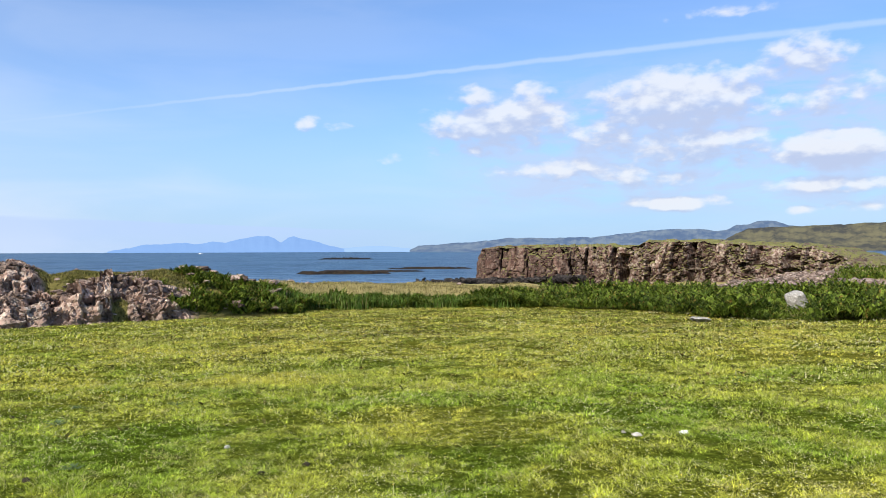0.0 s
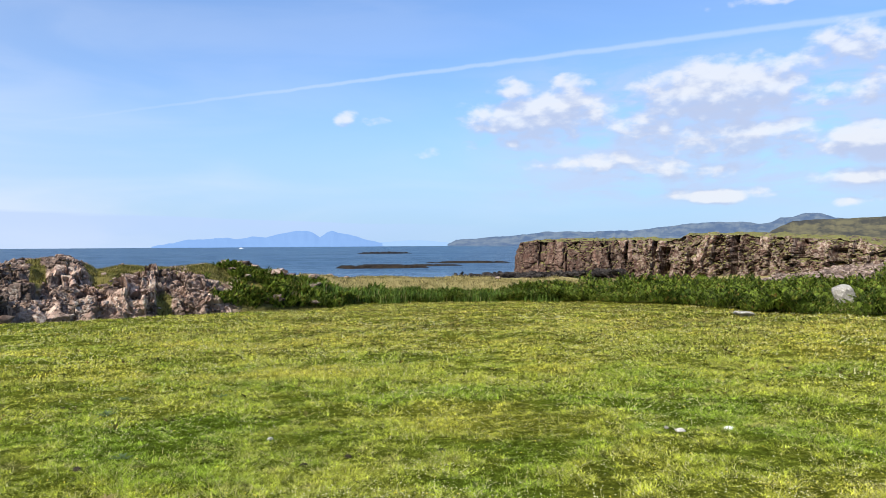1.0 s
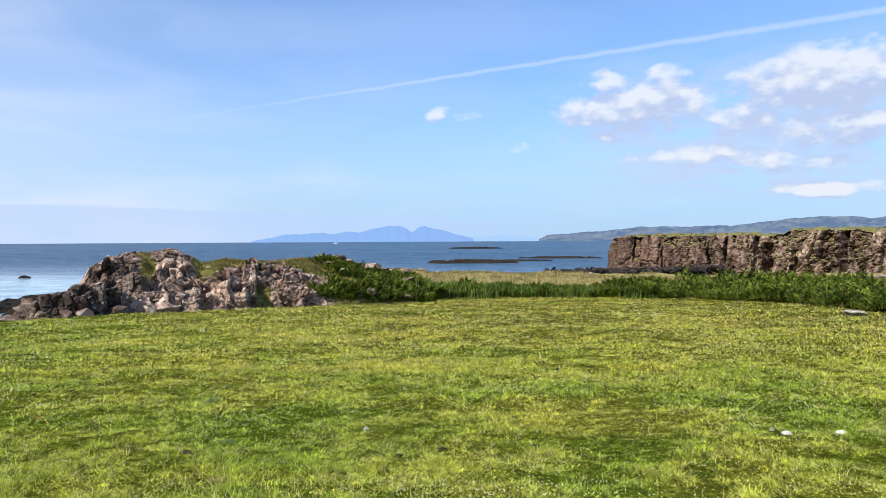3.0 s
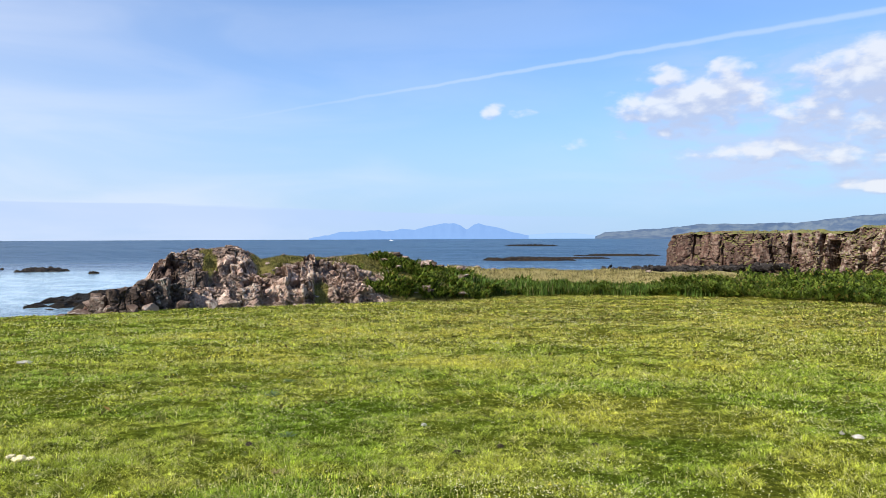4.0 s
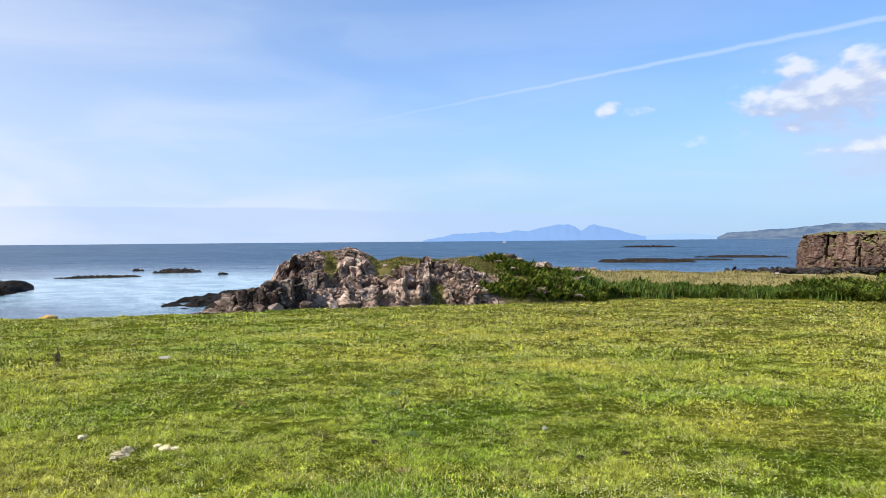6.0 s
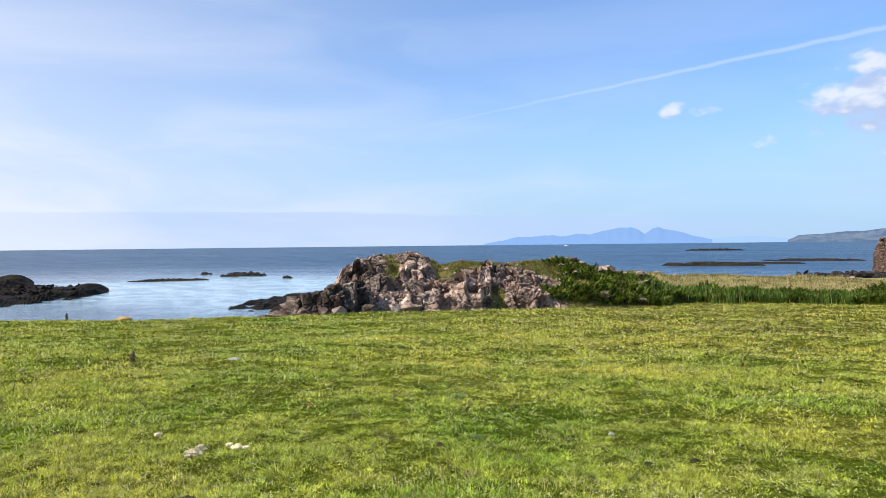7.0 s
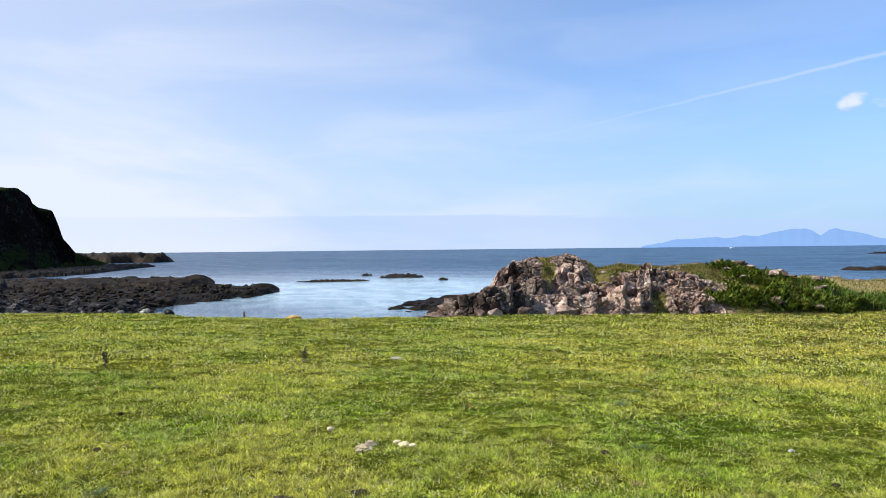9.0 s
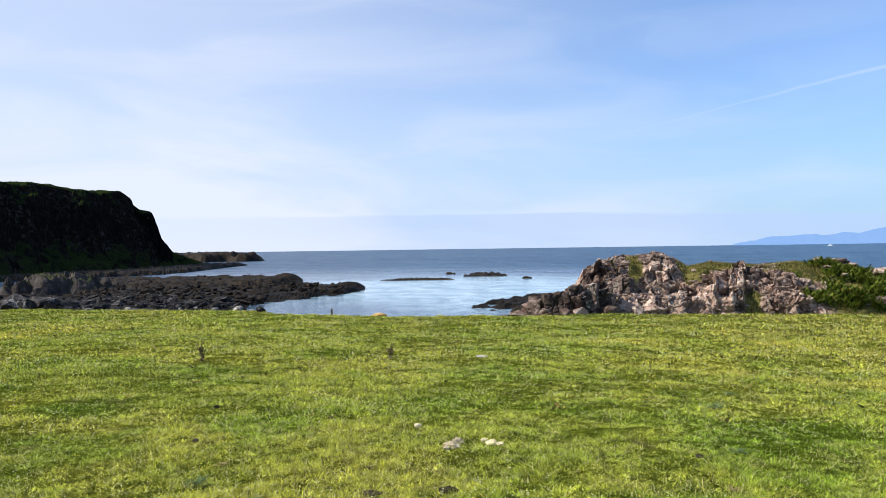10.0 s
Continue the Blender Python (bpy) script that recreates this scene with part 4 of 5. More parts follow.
    tagged(joined_stones("tidal_rubble", tidal, MAT_BASALT, DARK_STONES, thing), "black tidal boulders", kind="stuff")
    for k in range(2300):
        q = 0.99 - 0.20 * rng.random() ** 1.2
        j = int(q * len(s))
        off = rng.uniform(0.3, 19.0)
        px, py = x[j] + nx[j] * off, y[j] + ny[j] * off
        scree.append((px, py, float(land(np.array([px]), np.array([py]))[0][0]) + 0.1, 0.28 + abs(rng.gauss(0, 0.38)), rng.uniform(0, 6.28), rng.uniform(-0.4, 0.4), 0.8))
    for k in range(620):
        q, rr = rng.uniform(-33, -20.5), rng.uniform(58, 66)
        px, py = polar(q, rr)
        scree.append((px, py, float(land(np.array([px]), np.array([py]))[0][0]) + 0.12, rng.uniform(0.2, 0.5) + abs(rng.gauss(0, 0.25)), rng.uniform(0, 6.28), rng.uniform(-0.4, 0.4), 0.85))
    tagged(joined_stones("scree", scree, MAT_SCREE, STONES, thing), "pinkish fallen blocks", kind="stuff")
    return thing


build_cliff()

# ---- headland, reefs, far land ----
HEAD_TOP = [(61.5, -0.022), (63.85, -0.0003), (64.66, 0.0193), (64.8, 0.0297), (65.12, 0.0463), (65.27, 0.0522), (66.07, 0.0545), (66.43, 0.0595), (66.57, 0.0674), (67.25, 0.0761), (70.02, 0.0785), (72.0, 0.0856), (74.41, 0.0878),
            (80, 0.096), (90, 0.088), (96, 0.03)]


def build_headland():
    az, r = np.arange(61.5, 96, 0.12), np.concatenate([np.arange(135, 345, 1.5), np.arange(345, 460, 8)])
    A, R = np.meshgrid(az, r, indexing="ij")
    X, Y = polar(A, R)
    top = 1.6 + np.interp(A, *zip(*HEAD_TOP)) * (np.interp(A, [61, 64, 67, 70, 76, 85, 96], [300, 292, 268, 245, 212, 175, 150]) + 16)
    front = np.interp(A, [61, 64, 67, 70, 76, 85, 96], [300, 292, 268, 245, 212, 175, 150]) + 2.2 * ripple(A * 4.5, A * 0, 34, 31) + 2.6 * vnoise(X, Y, 11, 33, 4, 0.6)
    u = (R - front) / 17
    rise = np.interp(u, [-1.9, -0.9, -0.1, 0.12, 0.40, 0.62, 0.9, 1.4, 8, 11], [-0.05, 0.06, 0.27, 0.36, 0.72, 0.84, 0.96, 1.0, 0.97, -0.1])
    Z = SEA - 0.3 + rise * (top - SEA) + np.interp(u, [0.5, 1.2], [0.7, 0.22]) * vnoise(X, Y, 6, 35, 4) * np.clip(rise * 4, 0, 1)
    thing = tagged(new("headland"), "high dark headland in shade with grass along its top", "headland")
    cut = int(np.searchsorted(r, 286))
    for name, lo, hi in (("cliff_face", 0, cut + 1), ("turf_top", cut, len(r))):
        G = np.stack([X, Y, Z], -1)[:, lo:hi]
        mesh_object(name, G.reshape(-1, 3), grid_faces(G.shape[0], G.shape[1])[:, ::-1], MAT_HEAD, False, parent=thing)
    return thing


build_headland()


def reef(label, az, r, wide, deep, high, mat, seed, turn=0.0, flat=2.0, rough=0.35, name="reef"):
    """A low tidal reef or skerry: lumpy rock that rises out of the water."""
    n, k = max(24, int(wide / max(0.25, wide / 150))), 26
    u, v = np.meshgrid(np.linspace(-1, 1, n), np.linspace(-1, 1, k), indexing="ij")
    ca, sa = math.cos(radians(az + turn)), math.sin(radians(az + turn))
    cx, cy = polar(az, r)
    X = cx + u * wide / 2 * ca - v * deep / 2 * sa
    Y = cy + u * wide / 2 * sa + v * deep / 2 * ca
    d = np.hypot(u, v) + 0.22 * rugged(u * 3, v * 3, 2.2, seed, 3)
    Z = SEA + high * (1 - np.clip(d, 0, 1.6) ** flat) + rough * high * rugged(X, Y, max(1.2, wide / 14), seed + 5, 4) * np.clip(1.3 - d, 0, 1) - 0.05
    Z = np.minimum(Z, SEA - 0.25 + 6 * high * (1 - np.maximum(np.abs(u), np.abs(v))))
    ob = mesh_object(name, np.stack([X, Y, Z], -1).reshape(-1, 3), grid_faces(n, k)[:, ::-1], mat, False)
    return tagged(ob, label, "reef", group="tidal reefs and skerries")


def shore_reef(label, near, far, high, seed, mat, rough=0.45, holes=0.0, name="reef", knob=None):
    """A reef whose near and far waterlines are given as azimuth and distance."""
    az = np.arange(near[0][0], near[-1][0], 0.09)
    v = np.linspace(-0.15, 1.15, 80)
    A, Vv = np.meshgrid(az, v, indexing="ij")
    n, f = np.interp(A, *zip(*near)), np.interp(A, *zip(*far))
    R = n + (f - n) * Vv
    X, Y = polar(A, R)
    span = np.clip((f - n) / 8, 0.2, 1)
    edge = np.minimum(Vv, 1 - Vv) * (f - n) / 3.0 + 0.5 * rugged(X, Y, 5.0, seed, 3)
    ends = np.minimum(A - az[0], az[-1] - A) * 1.5
    body = np.clip(np.minimum(edge, ends), -0.6, 1)
    p, e = cells(X, Y, 1.6, seed)
    Z = SEA + high * span * body + rough * high * (0.5 * rugged(X, Y, 6.0, seed + 2, 4) + (p - 0.5) * 0.9) * np.clip(body + 0.2, 0, 1) - holes * np.clip(ripple(X, Y, 4.5, seed + 4), 0, 1)
    if knob:
        kx, ky = polar(knob[0], knob[1])
        Z = Z + knob[2] * np.exp(-(((X - kx) ** 2 + (Y - ky) ** 2) / knob[3] ** 2) ** 2)
    ob = mesh_object(name, np.stack([X, Y, Z], -1).reshape(-1, 3), grid_faces(*A.shape)[:, ::-1], mat, False)
    return tagged(ob, label, "reef", group="tidal reefs and skerries")


shore_reef("low weed-covered reef beside the rock outcrop", [(34, 62), (37, 66), (40, 71), (42.6, 76)], [(34, 90), (36, 96), (38, 95), (40, 87), (42.6, 79)], 0.35, 3, MAT_REEF, 0.7, 0.45)
shore_reef("broad brown weedy reef running out into the bay", [(50.4, 113), (52, 104), (56.3, 94), (60.7, 83), (66, 78), (70, 78)],
           [(50.4, 121), (53, 125), (55.6, 128), (56.6, 130), (60, 132), (66, 134), (70, 134)], 0.55, 4, MAT_REEF, 0.40, 0.0, knob=(51.4, 117, 0.55, 2.4))
shore_reef("darker reef behind the weedy one, knobbed at its end", [(54.9, 143), (57, 134), (62, 132), (70, 130)], [(54.9, 152), (57, 160), (62, 170), (70, 176)], 0.8, 6, MAT_REEF, 0.5,
           knob=(56.0, 148, 0.7, 3.0))
shore_reef("dark wave-cut rock platform below the headland", [(58.8, 330), (60, 300), (61.5, 262), (63, 234), (65, 216), (70, 202), (76, 192)],
           [(58.8, 345), (61, 341), (64, 330), (70, 300), (76, 262)], 1.0, 25, MAT_REEF, 0.5)


def reef_boulders():
    rng = random.Random(77)
    thing = tagged(new("reef_boulders"), "dark weedy boulders strewn over the reefs in the bay", "boulders", kind="stuff")
    rows = []
    while len(rows) < 1500:
        a = rng.uniform(52.0, 70)
        rr = rng.uniform(86, 126) if rng.random() < 0.6 else rng.uniform(138, 168)
        if rr > 130 and a < 56.5 or rr < 100 and a < 58:
            continue
        px, py = polar(a, rr)
        rows.append((px, py, SEA + 0.50 + rng.uniform(-0.1, 0.30), 0.3 + abs(rng.gauss(0, 0.45)), rng.uniform(0, 6.28), rng.uniform(-0.4, 0.4), rng.uniform(0.5, 0.8)))
    joined_stones("boulders", rows, MAT_REEF, DARK_STONES, thing)


reef_boulders()
reef("thin dark skerry awash in the bay", 46.5, 147, 16, 4, 0.35, MAT_REEF, 8)
reef("small rocky skerry with a pale top", 41.4, 163, 10, 5, 0.75, MAT_BASALT, 9, rough=0.2)
reef("small dark rock barely above the water", 38.3, 148, 2.2, 1.5, 0.4, MAT_REEF, 10)
reef("small dark rock barely above the water", 44.0, 178, 3.0, 1.5, 0.4, MAT_REEF, 12)
reef("flat weedy rock close to the shore", 52.6, 62, 5, 2.2, 0.35, MAT_REEF, 13)
reef("low dark reef offshore", 7.4, 205, 26, 12, 1.0, MAT_REEF, 14, rough=0.05)
reef("long thin reef line offshore", 1.0, 255, 30, 7, 0.7, MAT_REEF, 15, rough=0.08)
reef("long thin reef line offshore", 4.0, 222, 22, 4, 0.5, MAT_REEF, 16, rough=0.08)
reef("distant low skerries awash offshore", 7.2, 560, 42, 12, 1.0, MAT_REEF, 17)
reef("turf-topped rock rising behind the boulder beach", 71.2, 128, 16, 12, 3.0, MAT_STACK, 22, rough=0.07, flat=3.0)
reef("flat rocky point beyond the headland", 61.3, 480, 62, 60, 5.6, MAT_REEF, 18, rough=0.06, flat=3.5)


def beach_boulders():
    rng = random.Random(21)
    thing = tagged(new("boulder_beach"), "beach of dark grey boulders below the pasture", "boulder beach")
    rows = []
    for k in range(5200):
        a = rng.uniform(57.5, 80)
        rr = rng.uniform(43, 105) if k % 3 else rng.uniform(43, 62)
        if a < 61 and rr > 43 + (a - 57.5) * 16:
            continue
        s = 0.35 + abs(rng.gauss(0, 0.46))
        rows.append([a, rr, 0, s, rng.uniform(0, 6.28), rng.uniform(-0.5, 0.5), rng.uniform(0.6, 1.0)])
    H = np.array(rows)
    H[:, 0], H[:, 1] = polar(H[:, 0], H[:, 1])
    H[:, 2] = land(H[:, 0], H[:, 1])[0] + 0.12 * H[:, 3]
    keep = H[:, 2] > SEA - 0.2
    H = H[keep]
    near = np.argsort(np.hypot(H[:, 0], H[:, 1]))
    for i in near[:200]:
        x, y, z, s, turn, tip, st = H[i]
        child("boulder", BEACH_STONES[int(i) % 10], thing, pose(x, y, z, math.degrees(tip), math.degrees(tip) * 0.6, math.degrees(turn)) @ Matrix.Diagonal((s, s, s * st, 1)))
    tagged(joined_stones("boulders", H[near[200:]], MAT_BEACH, BEACH_STONES, thing), "dark grey boulders", kind="stuff")


beach_boulders()


def ridge(name, label, profile, r, mat, category, depth=300.0, rough=0.0006):
    """Far land: a ridge line given as azimuth and slope, with its flanks."""
    a = np.arange(profile[0][0], profile[-1][0], 0.08 if profile[0][0] < profile[-1][0] else -0.08)
    ks = sorted(profile)
    sl = np.interp(a, *zip(*ks)) + rough * rugged(a * 10, a * 0, 16, 37, 4)
    top = 1.6 + sl * r
    rows = []
    for f, h in ((-1.0, 0.0), (-0.75, 0.22), (-0.45, 0.5), (-0.2, 0.8), (0, 1.0), (0.5, 0.6), (1.0, 0.0)):
        rr = r + f * depth
        x, y = polar(a, rr)
        bump = 1 + (0.10 * rugged(a * 10, a * 0 + f * 9, 9, 39, 3) if 0 < h < 1 else 0)
        rows.append(np.stack([x, y, SEA - 2 + (top - SEA + 2) * h * bump], -1))
    G = np.stack(rows, 1)
    ob = mesh_object(name, G.reshape(-1, 3), grid_faces(G.shape[0], G.shape[1]), mat, True)
    return tagged(ob, label, category, kind="structure")


ISLAND = [(23.67, 0.0008), (22.24, 0.0041), (21.51, 0.0082), (19.66, 0.0096), (18.52, 0.011), (17.95, 0.0089), (16.79, 0.0124), (15.82, 0.0109),
          (15.03, 0.0152), (14.24, 0.0174), (13.64, 0.0192), (12.84, 0.0192), (12.44, 0.0167), (11.96, 0.0109), (11.43, 0.0174), (11.02, 0.0192),
          (10.61, 0.0167), (9.8, 0.0145), (8.56, 0.0079), (7.32, 0.0027)]
FAINT_ISLAND = [(8.6, 0.0020), (6.06, 0.0058), (4.39, 0.0064), (2.7, 0.0036), (1.6, 0.0010)]
BLUE_HILLS = [(2.49, 0.0012), (1.86, 0.0068), (-3.17, 0.0124), (-4.98, 0.0167), (-7.65, 0.016), (-11.19, 0.0168), (-13.21, 0.0208), (-14.65, 0.0242),
          (-16.88, 0.0262), (-18.61, 0.0255), (-19.74, 0.0232), (-20.41, 0.0244), (-20.97, 0.0309), (-21.74, 0.0303), (-22.25, 0.0343), (-22.79, 0.0351),
          (-23.47, 0.0345), (-23.93, 0.0317), (-24.31, 0.0289), (-27.5, 0.022), (-40.0, 0.0169)]
MOOR = [(-19.4, 0.006), (-20.29, 0.0127), (-20.96, 0.0202), (-21.73, 0.0255), (-23.04, 0.0272), (-24.56, 0.0275), (-26.76, 0.0285), (-30.06, 0.0309),
          (-34.06, 0.034), (-45, 0.026)]
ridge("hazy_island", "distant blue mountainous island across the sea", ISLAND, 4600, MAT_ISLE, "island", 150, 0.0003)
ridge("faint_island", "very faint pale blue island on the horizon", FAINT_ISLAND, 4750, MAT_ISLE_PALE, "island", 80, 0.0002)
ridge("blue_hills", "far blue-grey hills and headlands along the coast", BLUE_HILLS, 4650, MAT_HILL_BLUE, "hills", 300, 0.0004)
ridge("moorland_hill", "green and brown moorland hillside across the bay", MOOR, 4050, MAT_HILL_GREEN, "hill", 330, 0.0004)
# ---- plants ----


def scatter(n, az0, az1, r0, r1, rng, power=1.0):
    az = rng.uniform(az0, az1, n)
    r = np.sqrt(rng.uniform(r0 ** 2, r1 ** 2, n)) if power == 1.0 else r0 + (r1 - r0) * rng.uniform(0, 1, n) ** power
    return az, r


def frond_template(pairs=6):
    """One arching fern frond of unit length along +x: a thin stem and paired leaflets."""
    V, F = [], []

    def along(t):
        return np.array([0.52 * t ** 1.2, 0.0, 0.95 * t - 0.34 * t ** 2.6])

    for i in range(pairs):
        t = 0.28 + 0.70 * i / (pairs - 1)
        p, q = along(t), along(min(1.0, t + 0.12))
        w = 0.21 * (1.02 - t) ** 0.7 + 0.03
        for side in (-1, 1):
            k = len(V)
            V += [p, q, p + np.array([0.10 * w, side * w * 0.50, -0.12 * w]) + (q - p) * 0.6, p + np.array([0.22 * w, side * w * 0.75, -0.55 * w])]
            F += [(k, k + 1, k + 2), (k, k + 2, k + 3)]
    k = len(V)
    V += [np.array([0, -0.006, 0]), np.array([0, 0.006, 0]), along(0.5), along(1.0)]
    F += [(k, k + 1, k + 2)]
    return np.array(V), np.array(F)


def place_template(V, F, pos, turn, size, tip):
    """Copies of a small template: arrays of places, turns, sizes and tilts."""
    n = len(pos)
    c, s = np.cos(turn)[:, None], np.sin(turn)[:, None]
    ct, st = np.cos(tip)[:, None], np.sin(tip)[:, None]
    x = V[None, :, 0] * ct + V[None, :, 2] * st
    z = -V[None, :, 0] * st + V[None, :, 2] * ct
    y = np.broadcast_to(V[None, :, 1], x.shape)
    P = np.stack([x * c - y * s, x * s + y * c, z], -1) * size[:, None, None] + pos[:, None, :]
    faces = (F[None] + (np.arange(n) * len(V))[:, None, None]).reshape(-1, F.shape[1])
    return P.reshape(-1, 3), faces


def edge_of(az):
    x, y = polar(az, np.full_like(az, 10.0))
    return land(x, y)[1]


def build_bracken():
    rng = np.random.default_rng(11)
    V, F = frond_template()
    az = rng.uniform(-36, 10.5, 18500)
    deep = np.interp(az, [-36, -22, -12, -6, 0, 9], [28, 27, 20, 6.0, 2.8, 3.0])
    r = edge_of(az) + 0.2 + deep * rng.uniform(0, 1, len(az)) ** 1.7 + 0.5 * ripple(az * 0.8, az * 0, 3.0, 41)
    az2 = rng.uniform(10.5, 20.6, 5200)
    r2 = np.interp(az2, *zip(*KNOLL_FRONT)) + rng.uniform(0.4, 7.0, len(az2))
    x2, y2 = polar(az2, r2)
    keep = (ripple(x2, y2, 1.9, 43) + np.clip((18.9 - az2) * 0.8, -1.2, 0.5)) > 0.15
    az2, r2, x2, y2 = az2[keep], r2[keep], x2[keep], y2[keep]
    x, y = polar(az, r)
    z = land(x, y)[0]
    z2 = np.where(az2 > 11.6, knoll_height(az2, r2), land(x2, y2)[0])
    # the slope beyond the cliff's landward end
    az3, r3 = rng.uniform(-37, -26.0, 5200), rng.uniform(74, 116, 5200)
    x3, y3 = polar(az3, r3)
    pos = np.stack([np.r_[x, x2, x3], np.r_[y, y2, y3], np.r_[z, z2, land(x3, y3)[0]]], -1)
    n = len(pos)
    clump = 0.80 + 0.32 * vnoise(pos[:, 0], pos[:, 1], 1.5, 45)
    size = np.r_[np.interp(az, [-36, -10, 0, 10], [1.06, 1.06, 0.80, 0.76]), np.interp(r2 - np.interp(az2, *zip(*KNOLL_FRONT)), [0, 4, 7], [0.85, 0.8, 0.40]), np.full(len(az3), 0.9)] * rng.uniform(0.7, 1.15, n) * np.clip(clump, 0.45, 1.2)
    # the ferns stand lower in front of the boulder
    fore = (np.abs(np.degrees(np.arctan2(-pos[:, 0], pos[:, 1])) + 24.8) < 1.1) & (np.hypot(pos[:, 0], pos[:, 1]) < 36.2)
    size = np.where(fore, 0.50, 1.0) * size
    P, faces = place_template(V, F, pos, rng.uniform(0, 6.28, n), size, rng.uniform(-0.25, 0.35, n))
    # rough tawny bank behind the belt
    q = rng.uniform(-12, 13.5, 26000)
    rr = edge_of(q) + np.interp(q, [-12, -6, 9, 13.5], [7, 3.2, 3.0, 5]) + rng.uniform(0, 9.0, len(q))
    hx, hy = polar(q, rr)
    m = len(q)
    HV, HF = spike_arrays(np.stack([hx, hy, land(hx, hy)[0] - 0.02], -1), rng.uniform(0.07, 0.20, m), rng.uniform(0.025, 0.05, m), rng.uniform(0, 6.28, m), rng.uniform(0.1, 0.8, m))
    tagged(mesh_object("dry_grass", HV, HF, MAT_STRAW, False), "tawny dry grass on the bank behind the bracken", "dry grass", kind="stuff")
    # rough grass over the knoll's turf and round its foot
    q, off = rng.uniform(11.8, 33.5, 60000), rng.uniform(-0.6, 8.0, 60000)
    rr = np.interp(q, *zip(*KNOLL_FRONT)) + off
    gx, gy = polar(q, rr)
    gz, below = knoll_height(q, rr), knoll_height(q, rr - 0.25)
    flat = np.abs(gz - below) < 0.11
    green = turf_zone(q, knoll_depth(q, rr)) > 0.4
    keep = green | flat & ((ripple(gx, gy, 2.4, 16) * 0.8 + 0.45 > rng.uniform(0, 0.8, len(q))) | (off < 0.1) | (q < 13)) & ((off > 2.8) | (turf_zone(q, knoll_depth(q, rr)) > 0.4) | (off < 0.15) | (q < 19.5)) & ((q < 27.8) | (ripple(gx, gy, 1.8, 53) > 0.9) | (off < 0.1))
    gx, gy, gz = gx[keep], gy[keep], gz[keep]
    m = len(gx)
    GV, GF = spike_arrays(np.stack([gx, gy, gz - 0.02], -1), rng.uniform(0.06, 0.20, m), rng.uniform(0.02, 0.04, m), rng.uniform(0, 6.28, m), rng.uniform(0.1, 0.9, m))
    tagged(mesh_object("rough_grass", GV, GF, MAT_TUFT, False), "rough yellowish grass over the rock outcrop", "grass", kind="stuff")
    ob = mesh_object("bracken", P, faces, MAT_BRACKEN, False)
    tagged(ob, "dense belt of dark green bracken along the pasture's edge", "bracken", kind="stuff")


def blade_arrays(pos, height, width, turn, lean):
    """One bent blade a place, as two triangles."""
    n = len(pos)
    d = np.stack([np.cos(turn), np.sin(turn), np.zeros(n)], -1)
    side = np.stack([-np.sin(turn), np.cos(turn), np.zeros(n)], -1) * (width / 2)[:, None]
    up = np.array([0, 0, 1.0])
    mid = pos + up * (height * 0.6)[:, None] + d * (lean * height * 0.35)[:, None]
    tip = pos + up * (height * (1 - 0.35 * lean ** 2))[:, None] + d * (lean * height)[:, None]
    V = np.stack([pos - side, pos + side, mid + side * 0.8, mid - side * 0.8, tip], 1).reshape(-1, 3)
    b = (np.arange(n) * 5)[:, None]
    F = np.stack([b + [[0, 1, 2]], b + [[0, 2, 3]], b + [[3, 2, 4]]], 1).reshape(-1, 3)
    return V, F


def spike_arrays(pos, height, width, turn, lean):
    """One blade a place, as a single triangle."""
    n = len(pos)
    d = np.stack([np.cos(turn), np.sin(turn), np.zeros(n)], -1)
    side = np.stack([-np.sin(turn), np.cos(turn), np.zeros(n)], -1) * (width / 2)[:, None]
    tip = pos + np.array([0, 0, 1.0]) * (height * (1 - 0.3 * np.minimum(lean, 1) ** 2))[:, None] + d * (lean * height)[:, None]
    V = np.stack([pos - side, pos + side, tip], 1).reshape(-1, 3)
    return V, np.arange(3 * n).reshape(-1, 3)


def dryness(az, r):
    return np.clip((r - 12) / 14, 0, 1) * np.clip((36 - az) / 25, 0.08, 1)


